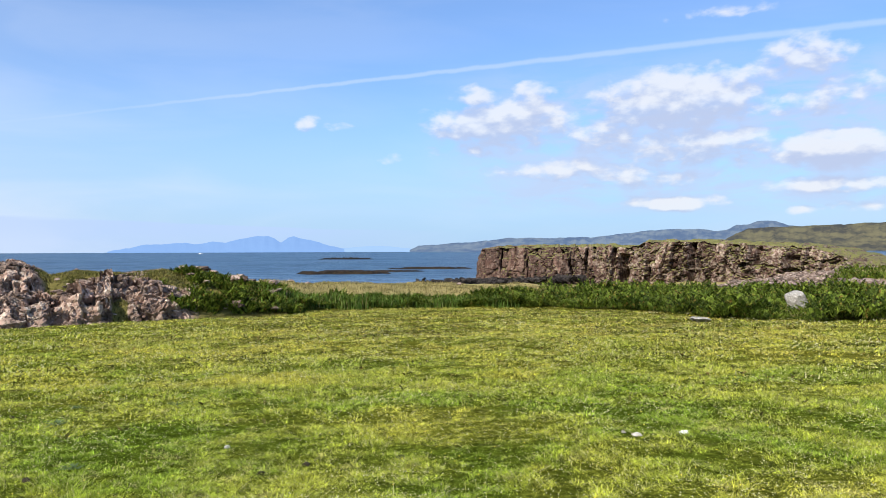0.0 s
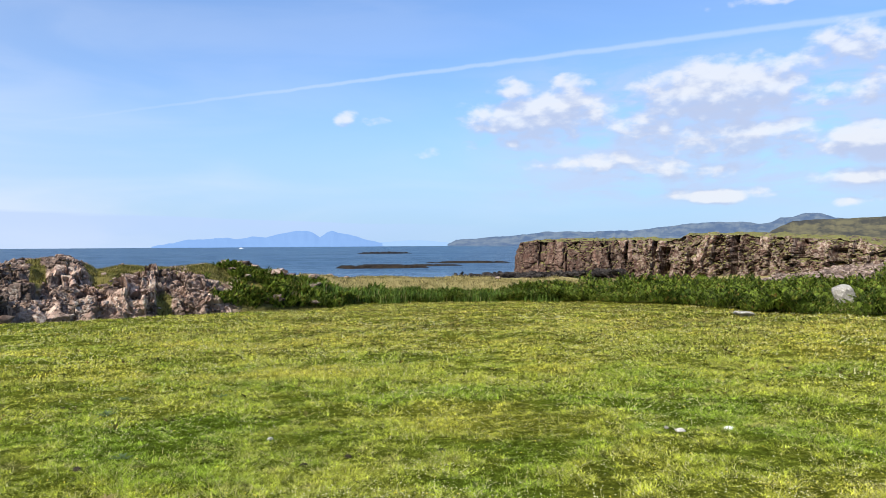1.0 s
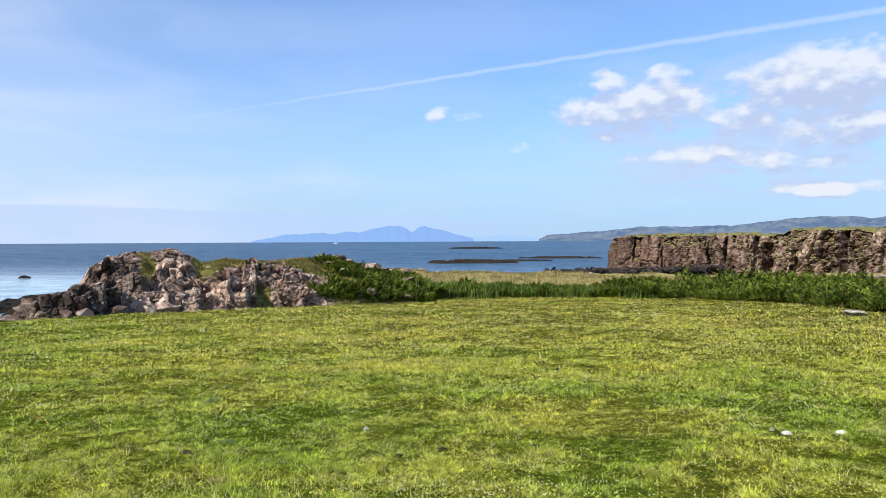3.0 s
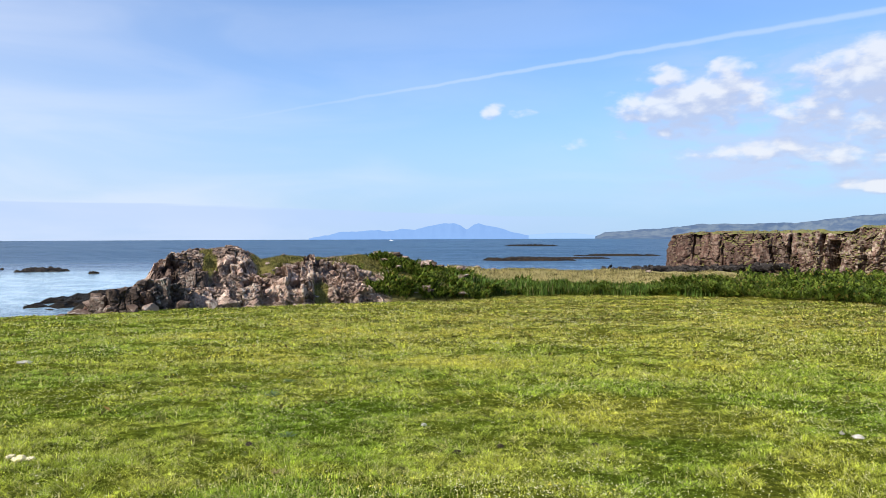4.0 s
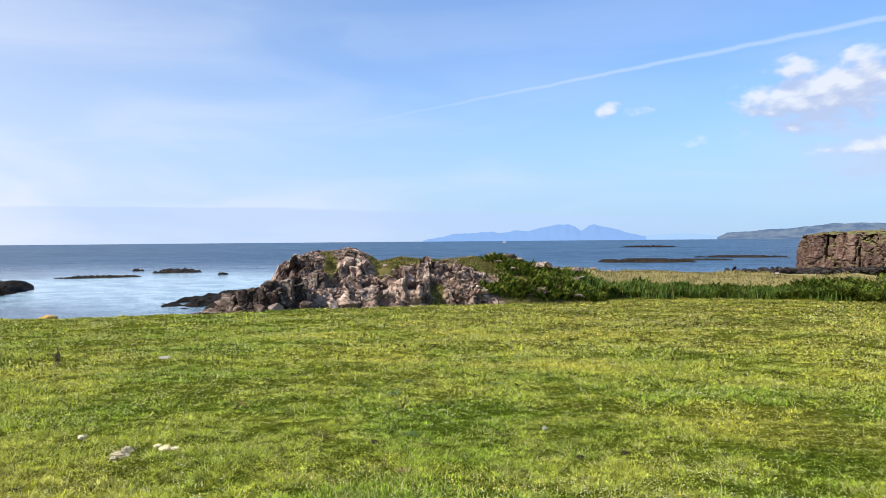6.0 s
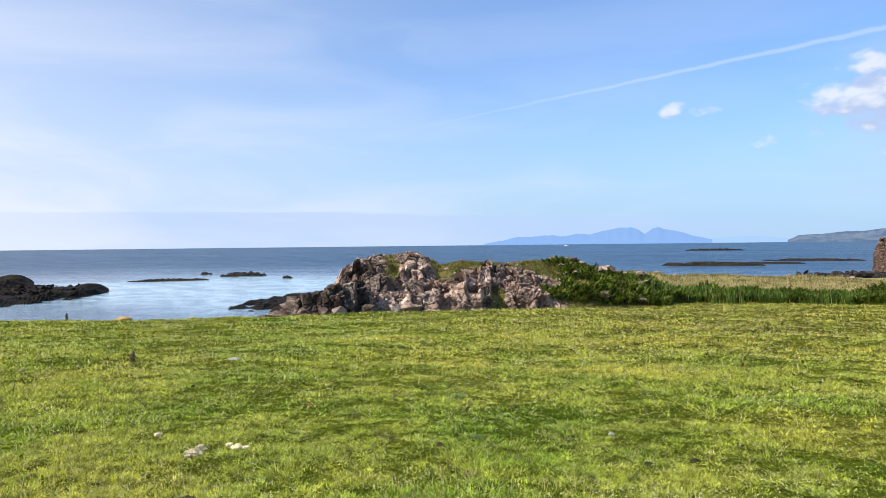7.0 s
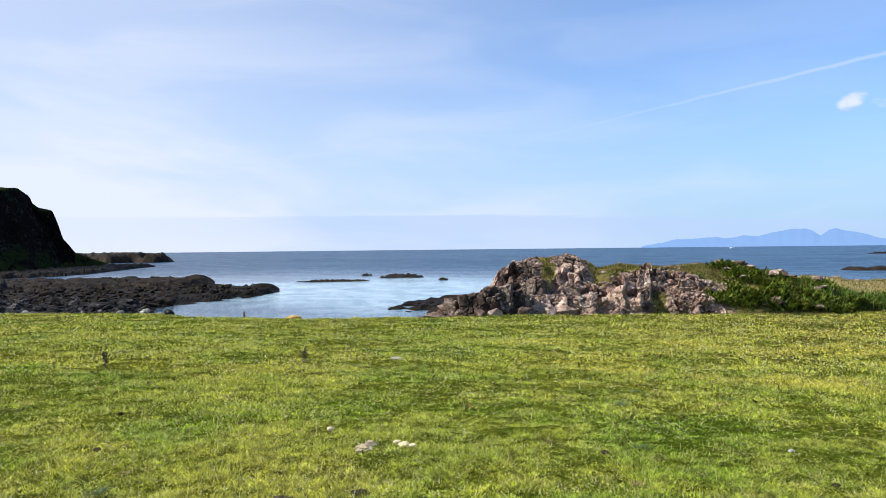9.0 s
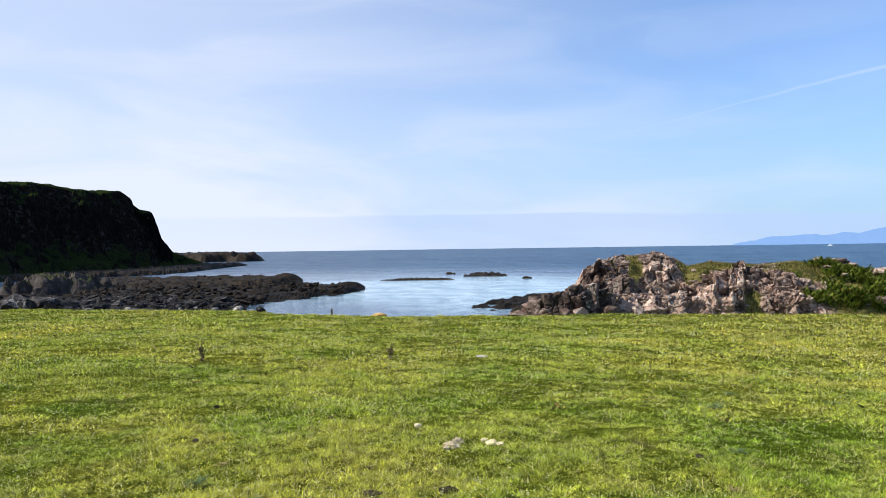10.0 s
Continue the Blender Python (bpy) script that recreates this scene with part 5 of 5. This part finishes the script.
def build_turf():
    rng = np.random.default_rng(13)
    # az span, distance span, count, height, width
    zones = [(0.5, 5.0, 110000, 0.036, 0.012), (5.01, 34.0, 60000, 0.050, 0.034), (5.0, 9.0, 400000, 0.040, 0.0080), (9.0, 15.0, 390000, 0.046, 0.0135), (15.0, 26.0, 320000, 0.052, 0.027), (26.0, 50.0, 240000, 0.060, 0.052)]
    VV, FF, DD, k = [], [], [], 0
    for r0, r1, n, h, w in zones:
        az, r = scatter(n, -33, 77, r0, r1, rng) if r0 == 5.0 or r0 > 6 else scatter(n, -180, 180, r0, r1, rng) if r0 < 1 else scatter(n, 77, 327, r0, r1, rng)
        az = np.where(az > 180, az - 360, az)
        keep = r < edge_of(az) + 0.3
        az, r = az[keep], r[keep]
        x, y = polar(az, r)
        tuft = 0.75 + 0.42 * vnoise(x, y, 0.10 + 0.012 * r0, 47, 2) + 0.30 * vnoise(x, y, 0.6, 48) + 0.20 * vnoise(x, y, 3.0, 50, 2)
        keep = rng.uniform(0, 1.3, len(x)) < np.clip(tuft, 0.12, 1.5)
        x, y, az, r, tuft = x[keep], y[keep], az[keep], r[keep], tuft[keep]
        z = land(x, y)[0] - 0.004
        m = len(x)
        V, F = spike_arrays(np.stack([x, y, z], -1), h * rng.uniform(0.5, 1.5, m) * np.clip(tuft, 0.35, 1.9), w * rng.uniform(0.7, 1.3, m),
                            rng.uniform(0, 6.28, m), rng.uniform(0.3, 2.6, m))
        VV.append(V), FF.append(F + k), DD.append(np.repeat(dryness(az, r), 3))
        k += len(V)
    ob = mesh_object("grass", np.concatenate(VV), np.concatenate(FF), MAT_BLADE, False, {"dry": np.concatenate(DD)})
    tagged(ob, "short green pasture grass cropped by grazing", "grass", kind="stuff")
    # rougher tufts that stand above the cropped sward, dark, green or bleached
    az, r = scatter(140000, -33, 77, 12.0, 50.0, rng, 0.8)
    x, y = polar(az, r)
    keep = (r < edge_of(az)) & (vnoise(x, y, 0.9, 71) + rng.normal(0, 0.8, len(x)) > 0.45)
    x, y, r = x[keep], y[keep], r[keep]
    m = len(x)
    V, F = spike_arrays(np.stack([x, y, land(x, y)[0] - 0.005], -1), rng.uniform(0.04, 0.11, m), rng.uniform(0.5, 1.3, m) * (0.002 + 0.0018 * r), rng.uniform(0, 6.28, m), rng.uniform(0.1, 0.9, m))
    ob = mesh_object("grass_tufts", V, F, MAT_TUSSOCK, False)
    tagged(ob, "rough tufts of green and bleached grass in the pasture", "grass", kind="stuff")
    # low clover leaves that lie flat in the turf
    VV, FF, DD, k = [], [], [], 0
    for r0, r1, n, w in ((5.0, 9.0, 70000, 0.010), (9.0, 15.0, 80000, 0.013), (15.0, 26.0, 80000, 0.018), (26.0, 50.0, 60000, 0.026)):
        az, r = scatter(n, -33, 77, r0, r1, rng)
        keep = r < edge_of(az) + 0.2
        az, r = az[keep], r[keep]
        x, y = polar(az, r)
        keep = vnoise(x, y, 1.2, 55) + rng.normal(0, 0.6, len(x)) > 0.1
        x, y, az, r = x[keep], y[keep], az[keep], r[keep]
        m = len(x)
        c = np.stack([x, y, land(x, y)[0] + rng.uniform(0.012, 0.045, m)], -1)
        th = rng.uniform(0, 6.28, m)
        tri = []
        for j in range(3):
            a = th + j * 2.094
            tri.append(c + np.stack([np.cos(a), np.sin(a), rng.uniform(-0.35, 0.35, m)], -1) * (w * rng.uniform(0.5, 1.0, m))[:, None])
        V = np.stack(tri, 1).reshape(-1, 3)
        VV.append(V), FF.append(np.arange(len(V)).reshape(-1, 3) + k), DD.append(np.repeat(dryness(az, r), 3))
        k += len(V)
    ob = mesh_object("clover_leaves", np.concatenate(VV), np.concatenate(FF), MAT_BLADE, False, {"dry": np.concatenate(DD)})
    tagged(ob, "small green clover leaves low in the turf", "clover", kind="stuff")
    # taller, paler flowering stalks in loose patches
    az, r = scatter(46000, -33, 77, 5.0, 30.0, rng, 1.3)
    x, y = polar(az, r)
    keep = vnoise(x, y, 2.2, 49) + rng.normal(0, 0.5, len(x)) > 0.45
    x, y = x[keep], y[keep]
    m = len(x)
    V, F = blade_arrays(np.stack([x, y, land(x, y)[0] - 0.004], -1), rng.uniform(0.04, 0.11, m), rng.uniform(0.003, 0.0055, m) * np.clip(np.hypot(x, y) / 9, 1, 3),
                        rng.uniform(0, 6.28, m), rng.uniform(0.1, 1.3, m))
    ob = mesh_object("grass_stalks", V, F, MAT_STALK, False)
    tagged(ob, "pale dry grass stalks standing above the turf", "grass", kind="stuff")


def build_iris():
    rng = np.random.default_rng(17)
    az = rng.uniform(-6, 13.5, 9000)
    r = edge_of(az) - 0.3 + rng.uniform(0, 2.6, len(az)) + 0.4 * ripple(az, az * 0, 3, 51)
    x, y = polar(az, r)
    z = np.where(az > 11.6, knoll_height(az, r), land(x, y)[0])
    m = len(x)
    keep = rng.uniform(0, 1, m) < np.interp(az, [-6, 2, 11, 13.5], [0.10, 0.50, 0.55, 0.1])
    x, y, z = x[keep], y[keep], z[keep]
    m = len(x)
    V, F = blade_arrays(np.stack([x, y, z - 0.02], -1), rng.uniform(0.35, 0.80, m), rng.uniform(0.025, 0.05, m), rng.uniform(0, 6.28, m), rng.uniform(0.05, 0.8, m))
    tagged(mesh_object("iris_leaves", V, F, MAT_IRIS, False), "bright green upright iris leaves in front of the bracken", "iris bed", kind="stuff")


build_turf()
build_bracken()
build_iris()


def build_flowers():
    """Clover heads, buttercups and broad-leaved weeds scattered in the turf."""
    rng = np.random.default_rng(19)
    V = np.array([(1, 0, 0), (-0.5, 0.87, 0), (-0.5, -0.87, 0), (0, 0, 0.8), (0, 0, -0.6)]) * 0.5
    F = np.array([(0, 1, 3), (1, 2, 3), (2, 0, 3), (1, 0, 4), (2, 1, 4), (0, 2, 4)])
    m_white, n1 = material("clover_white")
    finish(n1, (0.66, 0.63, 0.36, 1), 0.8)
    m_yellow, n2 = material("buttercup_yellow")
    finish(n2, (0.72, 0.60, 0.04, 1), 0.5)
    for name, label, count, mat, size, seed in (("clover_flowers", "small white clover heads dotted through the turf", 30000, m_white, 0.013, 61),
                                                ("yellow_flowers", "small yellow flowers dotted through the turf", 5000, m_yellow, 0.015, 63)):
        az, r = scatter(count, -33, 77, 5.0, 40.0, rng, 1.5)
        x, y = polar(az, r)
        keep = vnoise(x, y, 1.6, seed) + rng.normal(0, 0.7, len(x)) > 0.3
        x, y = x[keep], y[keep]
        m = len(x)
        pos = np.stack([x, y, land(x, y)[0] + rng.uniform(0.03, 0.08, m)], -1)
        P, faces = place_template(V, F, pos, rng.uniform(0, 6.28, m), size * rng.uniform(0.6, 1.3, m) * np.clip(np.hypot(x, y) / 8.0, 1.0, 2.6), rng.uniform(-0.3, 0.3, m))
        tagged(mesh_object(name, P, faces, mat, False), label, "wild flowers", kind="stuff")
    # broad low leaves, yellowing, thickest towards the field's edge
    leaf = np.array([(0, 0, 0), (0.45, 0.22, 0.16), (1.0, 0, 0.12), (0.45, -0.22, 0.16)])
    lf = np.array([(0, 1, 2), (0, 2, 3)])
    rosette = np.concatenate([leaf @ np.array(Euler((0, -0.35, k * 1.26)).to_matrix()).T for k in (0, 1.67, 3.33)])
    rf = np.concatenate([lf + 4 * k for k in range(3)])
    az, r = scatter(46000, -33, 70, 9.0, 49.0, rng)
    x, y = polar(az, r)
    keep = (r < edge_of(az) - 0.2) & (rng.uniform(0, 1, len(x)) < np.clip(dryness(az, r) + 0.12, 0, 1)) & (vnoise(x, y, 2.0, 65) + rng.normal(0, 0.6, len(x)) > 0.2)
    x, y = x[keep], y[keep]
    m = len(x)
    P, faces = place_template(rosette, rf, np.stack([x, y, land(x, y)[0] + 0.01], -1), rng.uniform(0, 6.28, m), rng.uniform(0.05, 0.13, m), rng.uniform(-0.2, 0.2, m))
    tagged(mesh_object("broad_leaved_weeds", P, faces, MAT_WEED, False), "yellowing broad-leaved weeds in the pasture", "weeds", kind="stuff")


build_flowers()


# ---- loose stones in the pasture ----
def field_stone(label, az, r, size, seed, mat, flat=0.55, name="stone", chunks=13):
    x, y = polar(az, r)
    z = float(land(np.array([x]), np.array([y]))[0][0])
    me = boulder_mesh(name, seed, mat, flat, 0.34 if mat == MAT_DUNG else 0.30 if mat == MAT_CREAM else 0.10, chunks, 4 if size > 0.9 else 3 if size > 0.6 or r < 12 else 2, 0.40 if chunks == 9 else 0.5 if name == "slab" else 0.66)
    ob = new(name, me)
    ob.matrix_basis = pose(x, y, z + size * flat * 0.26, 0, 0, seed * 37 % 360) @ Matrix.Scale(size, 4)
    return tagged(ob, label, "stone")


field_stone("large pale lichened boulder among the bracken", -24.8, 36.0, 1.65, 212, MAT_PALE, 0.66, "boulder", 9)
field_stone("flat pale slab lying on the grass beside the bracken", -18.7, 30.0, 1.0, 202, MAT_LICHEN, 0.26, "slab", 11)

for label, az, r, size, mat, flat in [
        ("small grey-white stone lying in the grass", -14.15, 7.87, 0.12, MAT_PALE, 0.35), ("small flat white stone lying in the grass", -17.5, 8.09, 0.14, MAT_WHITE, 0.35),
        ("small pale pebble half hidden in the grass", -13.2, 8.02, 0.06, MAT_PALE, 0.5), ("pale flat stone sunk in the turf", 43.2, 7.42, 0.13, MAT_CREAM, 0.4),
        ("pale broken stone in the grass", 46.2, 7.26, 0.15, MAT_CREAM, 0.5), ("pale broken stone in the grass", 45.8, 7.46, 0.12, MAT_CREAM, 0.6),
        ("pale stone fragment in the grass", 42.6, 7.40, 0.09, MAT_CREAM, 0.5), ("pale stone fragment in the grass", 43.7, 7.52, 0.08, MAT_CREAM, 0.5),
        ("pale stone fragment in the grass", 46.6, 7.2, 0.08, MAT_CREAM, 0.5), ("flat pale stone out in the pasture", 42.7, 15.6, 0.30, MAT_LICHEN, 0.25),
        ("small white stone in the grass", 15.8, 8.1, 0.07, MAT_WHITE, 0.6), ("small pale stone in the grass", 48.4, 8.3, 0.08, MAT_CREAM, 0.6)]:
    field_stone(label, az, r, size, int(az * 7 + 300), mat, flat, "stone", 13)
for label, az, r, size in [("dark crumbly clod of dung in the grass", 3.2, 7.2, 0.11), ("dark brown clod of dung in the grass", 47.0, 5.93, 0.17),
                           ("dark brown clod of dung in the grass", 52.6, 5.79, 0.15), ("dark brown clod of dung in the grass", 71.3, 5.65, 0.16)]:
    tagged(field_stone(label, az, r, size, int(az * 5 + 400), MAT_DUNG, 0.34, "dung_clod", 13), category="dung")
for az, r, size in ((11.3, 55.5, 0.75), (10.6, 57.0, 0.5), (10.0, 56.2, 0.6), (12.2, 53.0, 0.6), (4.6, 59.0, 0.4), (-1.2, 60.0, 0.5)):
    tagged(field_stone("pinkish weathered stone on the tawny grass bank", az, r, size, int(az * 9 + 700), MAT_SCREE, 0.5, "boulder", 9), group="stones on the bank")
field_stone("rounded golden weed-covered rock at the pasture's edge", 49.8, 33.6, 0.85, 231, MAT_GOLD, 0.34, "boulder", 13)
for az, r in [(62.3, 10.2), (64.1, 7.98), (52.6, 6.6), (52.4, 7.67), (54.6, 8.96), (45.7, 11.89), (49.2, 9.98), (29.4, 11.12), (13.4, 6.92), (10.2, 7.18), (28.6, 7.13)]:
    tagged(field_stone("small dark dropping lying in the grass", az, r, 0.055 + 0.03 * ((az * 7.3) % 1.0), int(az * 11 + 900), MAT_DUNG, 0.5, "dung_clod", 13), category="dung", group="droppings in the pasture")
rng_edge = random.Random(33)
for k in range(46):
    q = rng_edge.uniform(57.5, 77)
    tagged(field_stone("pale grey stone on the edge of the boulder beach", q, float(edge_of(np.array([q]))[0]) + rng_edge.uniform(-0.2, 1.2), rng_edge.uniform(0.2, 0.6), 500 + k, MAT_BEACH if k % 3 else MAT_LICHEN, 0.6, "boulder"),
           group="stones edging the beach")


def thistle(label, az, r, height, seed):
    """A dead branching thistle: stem, spiny leaves and seed heads."""
    rng = random.Random(seed)
    x, y = polar(az, r)
    z = float(land(np.array([x]), np.array([y]))[0][0])
    thing = tagged(new("thistle"), label, "thistle")
    thing.matrix_basis = pose(x, y, z, 0, 0, seed * 50)
    V, F = [], []

    def stick(p, q, w):
        k = len(V)
        for c, s in ((p, w), (q, w * 0.6)):
            V.extend([(c[0] + s, c[1], c[2]), (c[0] - s * 0.5, c[1] + s * 0.87, c[2]), (c[0] - s * 0.5, c[1] - s * 0.87, c[2])])
        F.extend([(k, k + 1, k + 4), (k, k + 4, k + 3), (k + 1, k + 2, k + 5), (k + 1, k + 5, k + 4), (k + 2, k, k + 3), (k + 2, k + 3, k + 5)])

    heads, leaves, lf = [], [], []
    stick((0, 0, -0.02), (0.02, 0.01, height), 0.012)
    for i in range(9):
        h = height * rng.uniform(0.25, 0.9)
        a, ln = rng.uniform(0, 6.28), height * rng.uniform(0.18, 0.42)
        q = (math.cos(a) * ln * 0.6, math.sin(a) * ln * 0.6, h + ln * 0.7)
        stick((0, 0, h), q, 0.007)
        heads.append(q)
    for i in range(34):
        h, a, ln = height * rng.uniform(0.02, 0.8), rng.uniform(0, 6.28), height * rng.uniform(0.08, 0.20)
        c, s = math.cos(a), math.sin(a)
        k = len(leaves)
        leaves.extend([(0, 0, h), (c * ln * 0.5 - s * 0.03, s * ln * 0.5 + c * 0.03, h + 0.02), (c * ln, s * ln, h - 0.03), (c * ln * 0.5 + s * 0.03, s * ln * 0.5 - c * 0.03, h + 0.02)])
        lf.extend([(k, k + 1, k + 2), (k, k + 2, k + 3)])
    mesh_object("stem", V, F, MAT_THISTLE, False, parent=thing)
    mesh_object("leaves", leaves, lf, MAT_THISTLE, False, parent=thing)
    for q in heads[:5]:
        hv = [(q[0], q[1], q[2] + 0.035)] + [(q[0] + 0.02 * math.cos(k * 1.57), q[1] + 0.02 * math.sin(k * 1.57), q[2] + 0.01) for k in range(4)] + [(q[0], q[1], q[2] - 0.02)]
        hf = [(0, 1, 2), (0, 2, 3), (0, 3, 4), (0, 4, 1), (5, 2, 1), (5, 3, 2), (5, 4, 3), (5, 1, 4)]
        mesh_object("seed_head", hv, hf, MAT_THISTLE, True, parent=thing)


MAT_THISTLE = mat_leaf("thistle_stem", (0.08, 0.068, 0.04), (0.16, 0.13, 0.07), (0.12, 0.10, 0.04), 6.0)
thistle("dead brown thistle standing in the pasture", 49.45, 15.44, 0.33, 1)
thistle("dead brown thistle standing in the pasture", 62.87, 15.66, 0.34, 2)
thistle("dark branching weed at the pasture's edge", 53.2, 33.4, 0.34, 3)


def rosette_weed(label, az, r, size, seed, mat):
    """A low weed: a flat rosette of toothed leaves round a short crown."""
    rng = random.Random(seed)
    x, y = polar(az, r)
    thing = tagged(new("rosette_weed"), label, "weed", group="low weeds in the turf")
    thing.matrix_basis = pose(x, y, float(land(np.array([x]), np.array([y]))[0][0]) + 0.012, 0, 0, seed * 40)
    for k in range(22):
        ln, wide, lift = size * rng.uniform(0.25, 1.0), size * rng.uniform(0.06, 0.13), rng.uniform(0.1, 0.7)
        V, F = [], []
        for i in range(6):
            t = i / 5
            w = wide * (0.35 + 1.3 * t) * (1.15 - t) * (1.25 if i % 2 else 0.7)
            z = size * (lift * t - 0.55 * lift * t * t) + 0.01
            V += [(t * ln, -w, z), (t * ln, 0, z - 0.25 * w), (t * ln, w, z)]
        for i in range(5):
            b = 3 * i
            F += [(b, b + 3, b + 4, b + 1), (b + 1, b + 4, b + 5, b + 2)]
        leaf = mesh_object("leaf", V, F, mat, True, parent=thing)
        leaf.matrix_basis = pose(0, 0, 0, 0, 0, rng.uniform(0, 360))


MAT_ROSETTE = mat_leaf("grey_green_leaf", (0.055, 0.085, 0.035), (0.12, 0.16, 0.065), (0.10, 0.14, 0.04), 9.0)
MAT_WITHER = mat_leaf("withered_leaf", (0.16, 0.125, 0.05), (0.30, 0.245, 0.11), (0.22, 0.18, 0.07), 9.0)
for k, (az, r) in enumerate([(26.7, 10.18), (19.2, 10.97), (25.8, 7.47), (64.4, 6.38), (25.6, 11.4)]):
    rosette_weed("grey-green thistle rosette low in the turf", az, r, 0.14 if k else 0.20, k + 1, MAT_ROSETTE)
for k, (az, r) in enumerate([(26.9, 6.09), (62.6, 6.86), (56.0, 12.67)]):
    rosette_weed("withered brownish rosette flat in the turf", az, r, 0.10, k + 20, MAT_WITHER)


def motor_boat(az, r):
    """A far white boat under way."""
    x, y = polar(az, r)
    thing = tagged(new("motor_boat"), "small white motor boat far out on the sea", "boat")
    thing.matrix_basis = pose(x, y, SEA, 0, 0, az)
    m, n = material("white_hull")
    finish(n, (0.8, 0.8, 0.8, 1), 0.4)
    dark, n = material("cabin_glass")
    finish(n, (0.03, 0.04, 0.05, 1), 0.1)
    for name, mat, rows in (("hull", m, [(-5, 1.3, -0.3, 1.0), (0, 1.6, -0.3, 1.2), (3.5, 1.1, -0.2, 1.5), (5.5, 0.1, 0.2, 1.9)]),
                            ("cabin", m, [(-2.5, 1.0, 1.0, 2.6), (0.5, 1.0, 1.0, 2.6), (1.6, 0.9, 1.0, 1.6)]), ("window", dark, [(-2.0, 1.04, 1.7, 2.2), (0.4, 1.04, 1.7, 2.2)])):
        V, F = [], []
        for u, w, z0, z1 in rows:
            V += [(u, -w, z0), (u, w, z0), (u, w, z1), (u, -w, z1)]
        for i in range(len(rows) - 1):
            k = 4 * i
            F += [(k + j, k + (j + 1) % 4, k + 4 + (j + 1) % 4, k + 4 + j) for j in range(4)]
        F += [(3, 2, 1, 0), tuple(len(V) - 4 + j for j in range(4))]
        mesh_object(name, V, F, mat, False, parent=thing)


motor_boat(17.6, 1900)
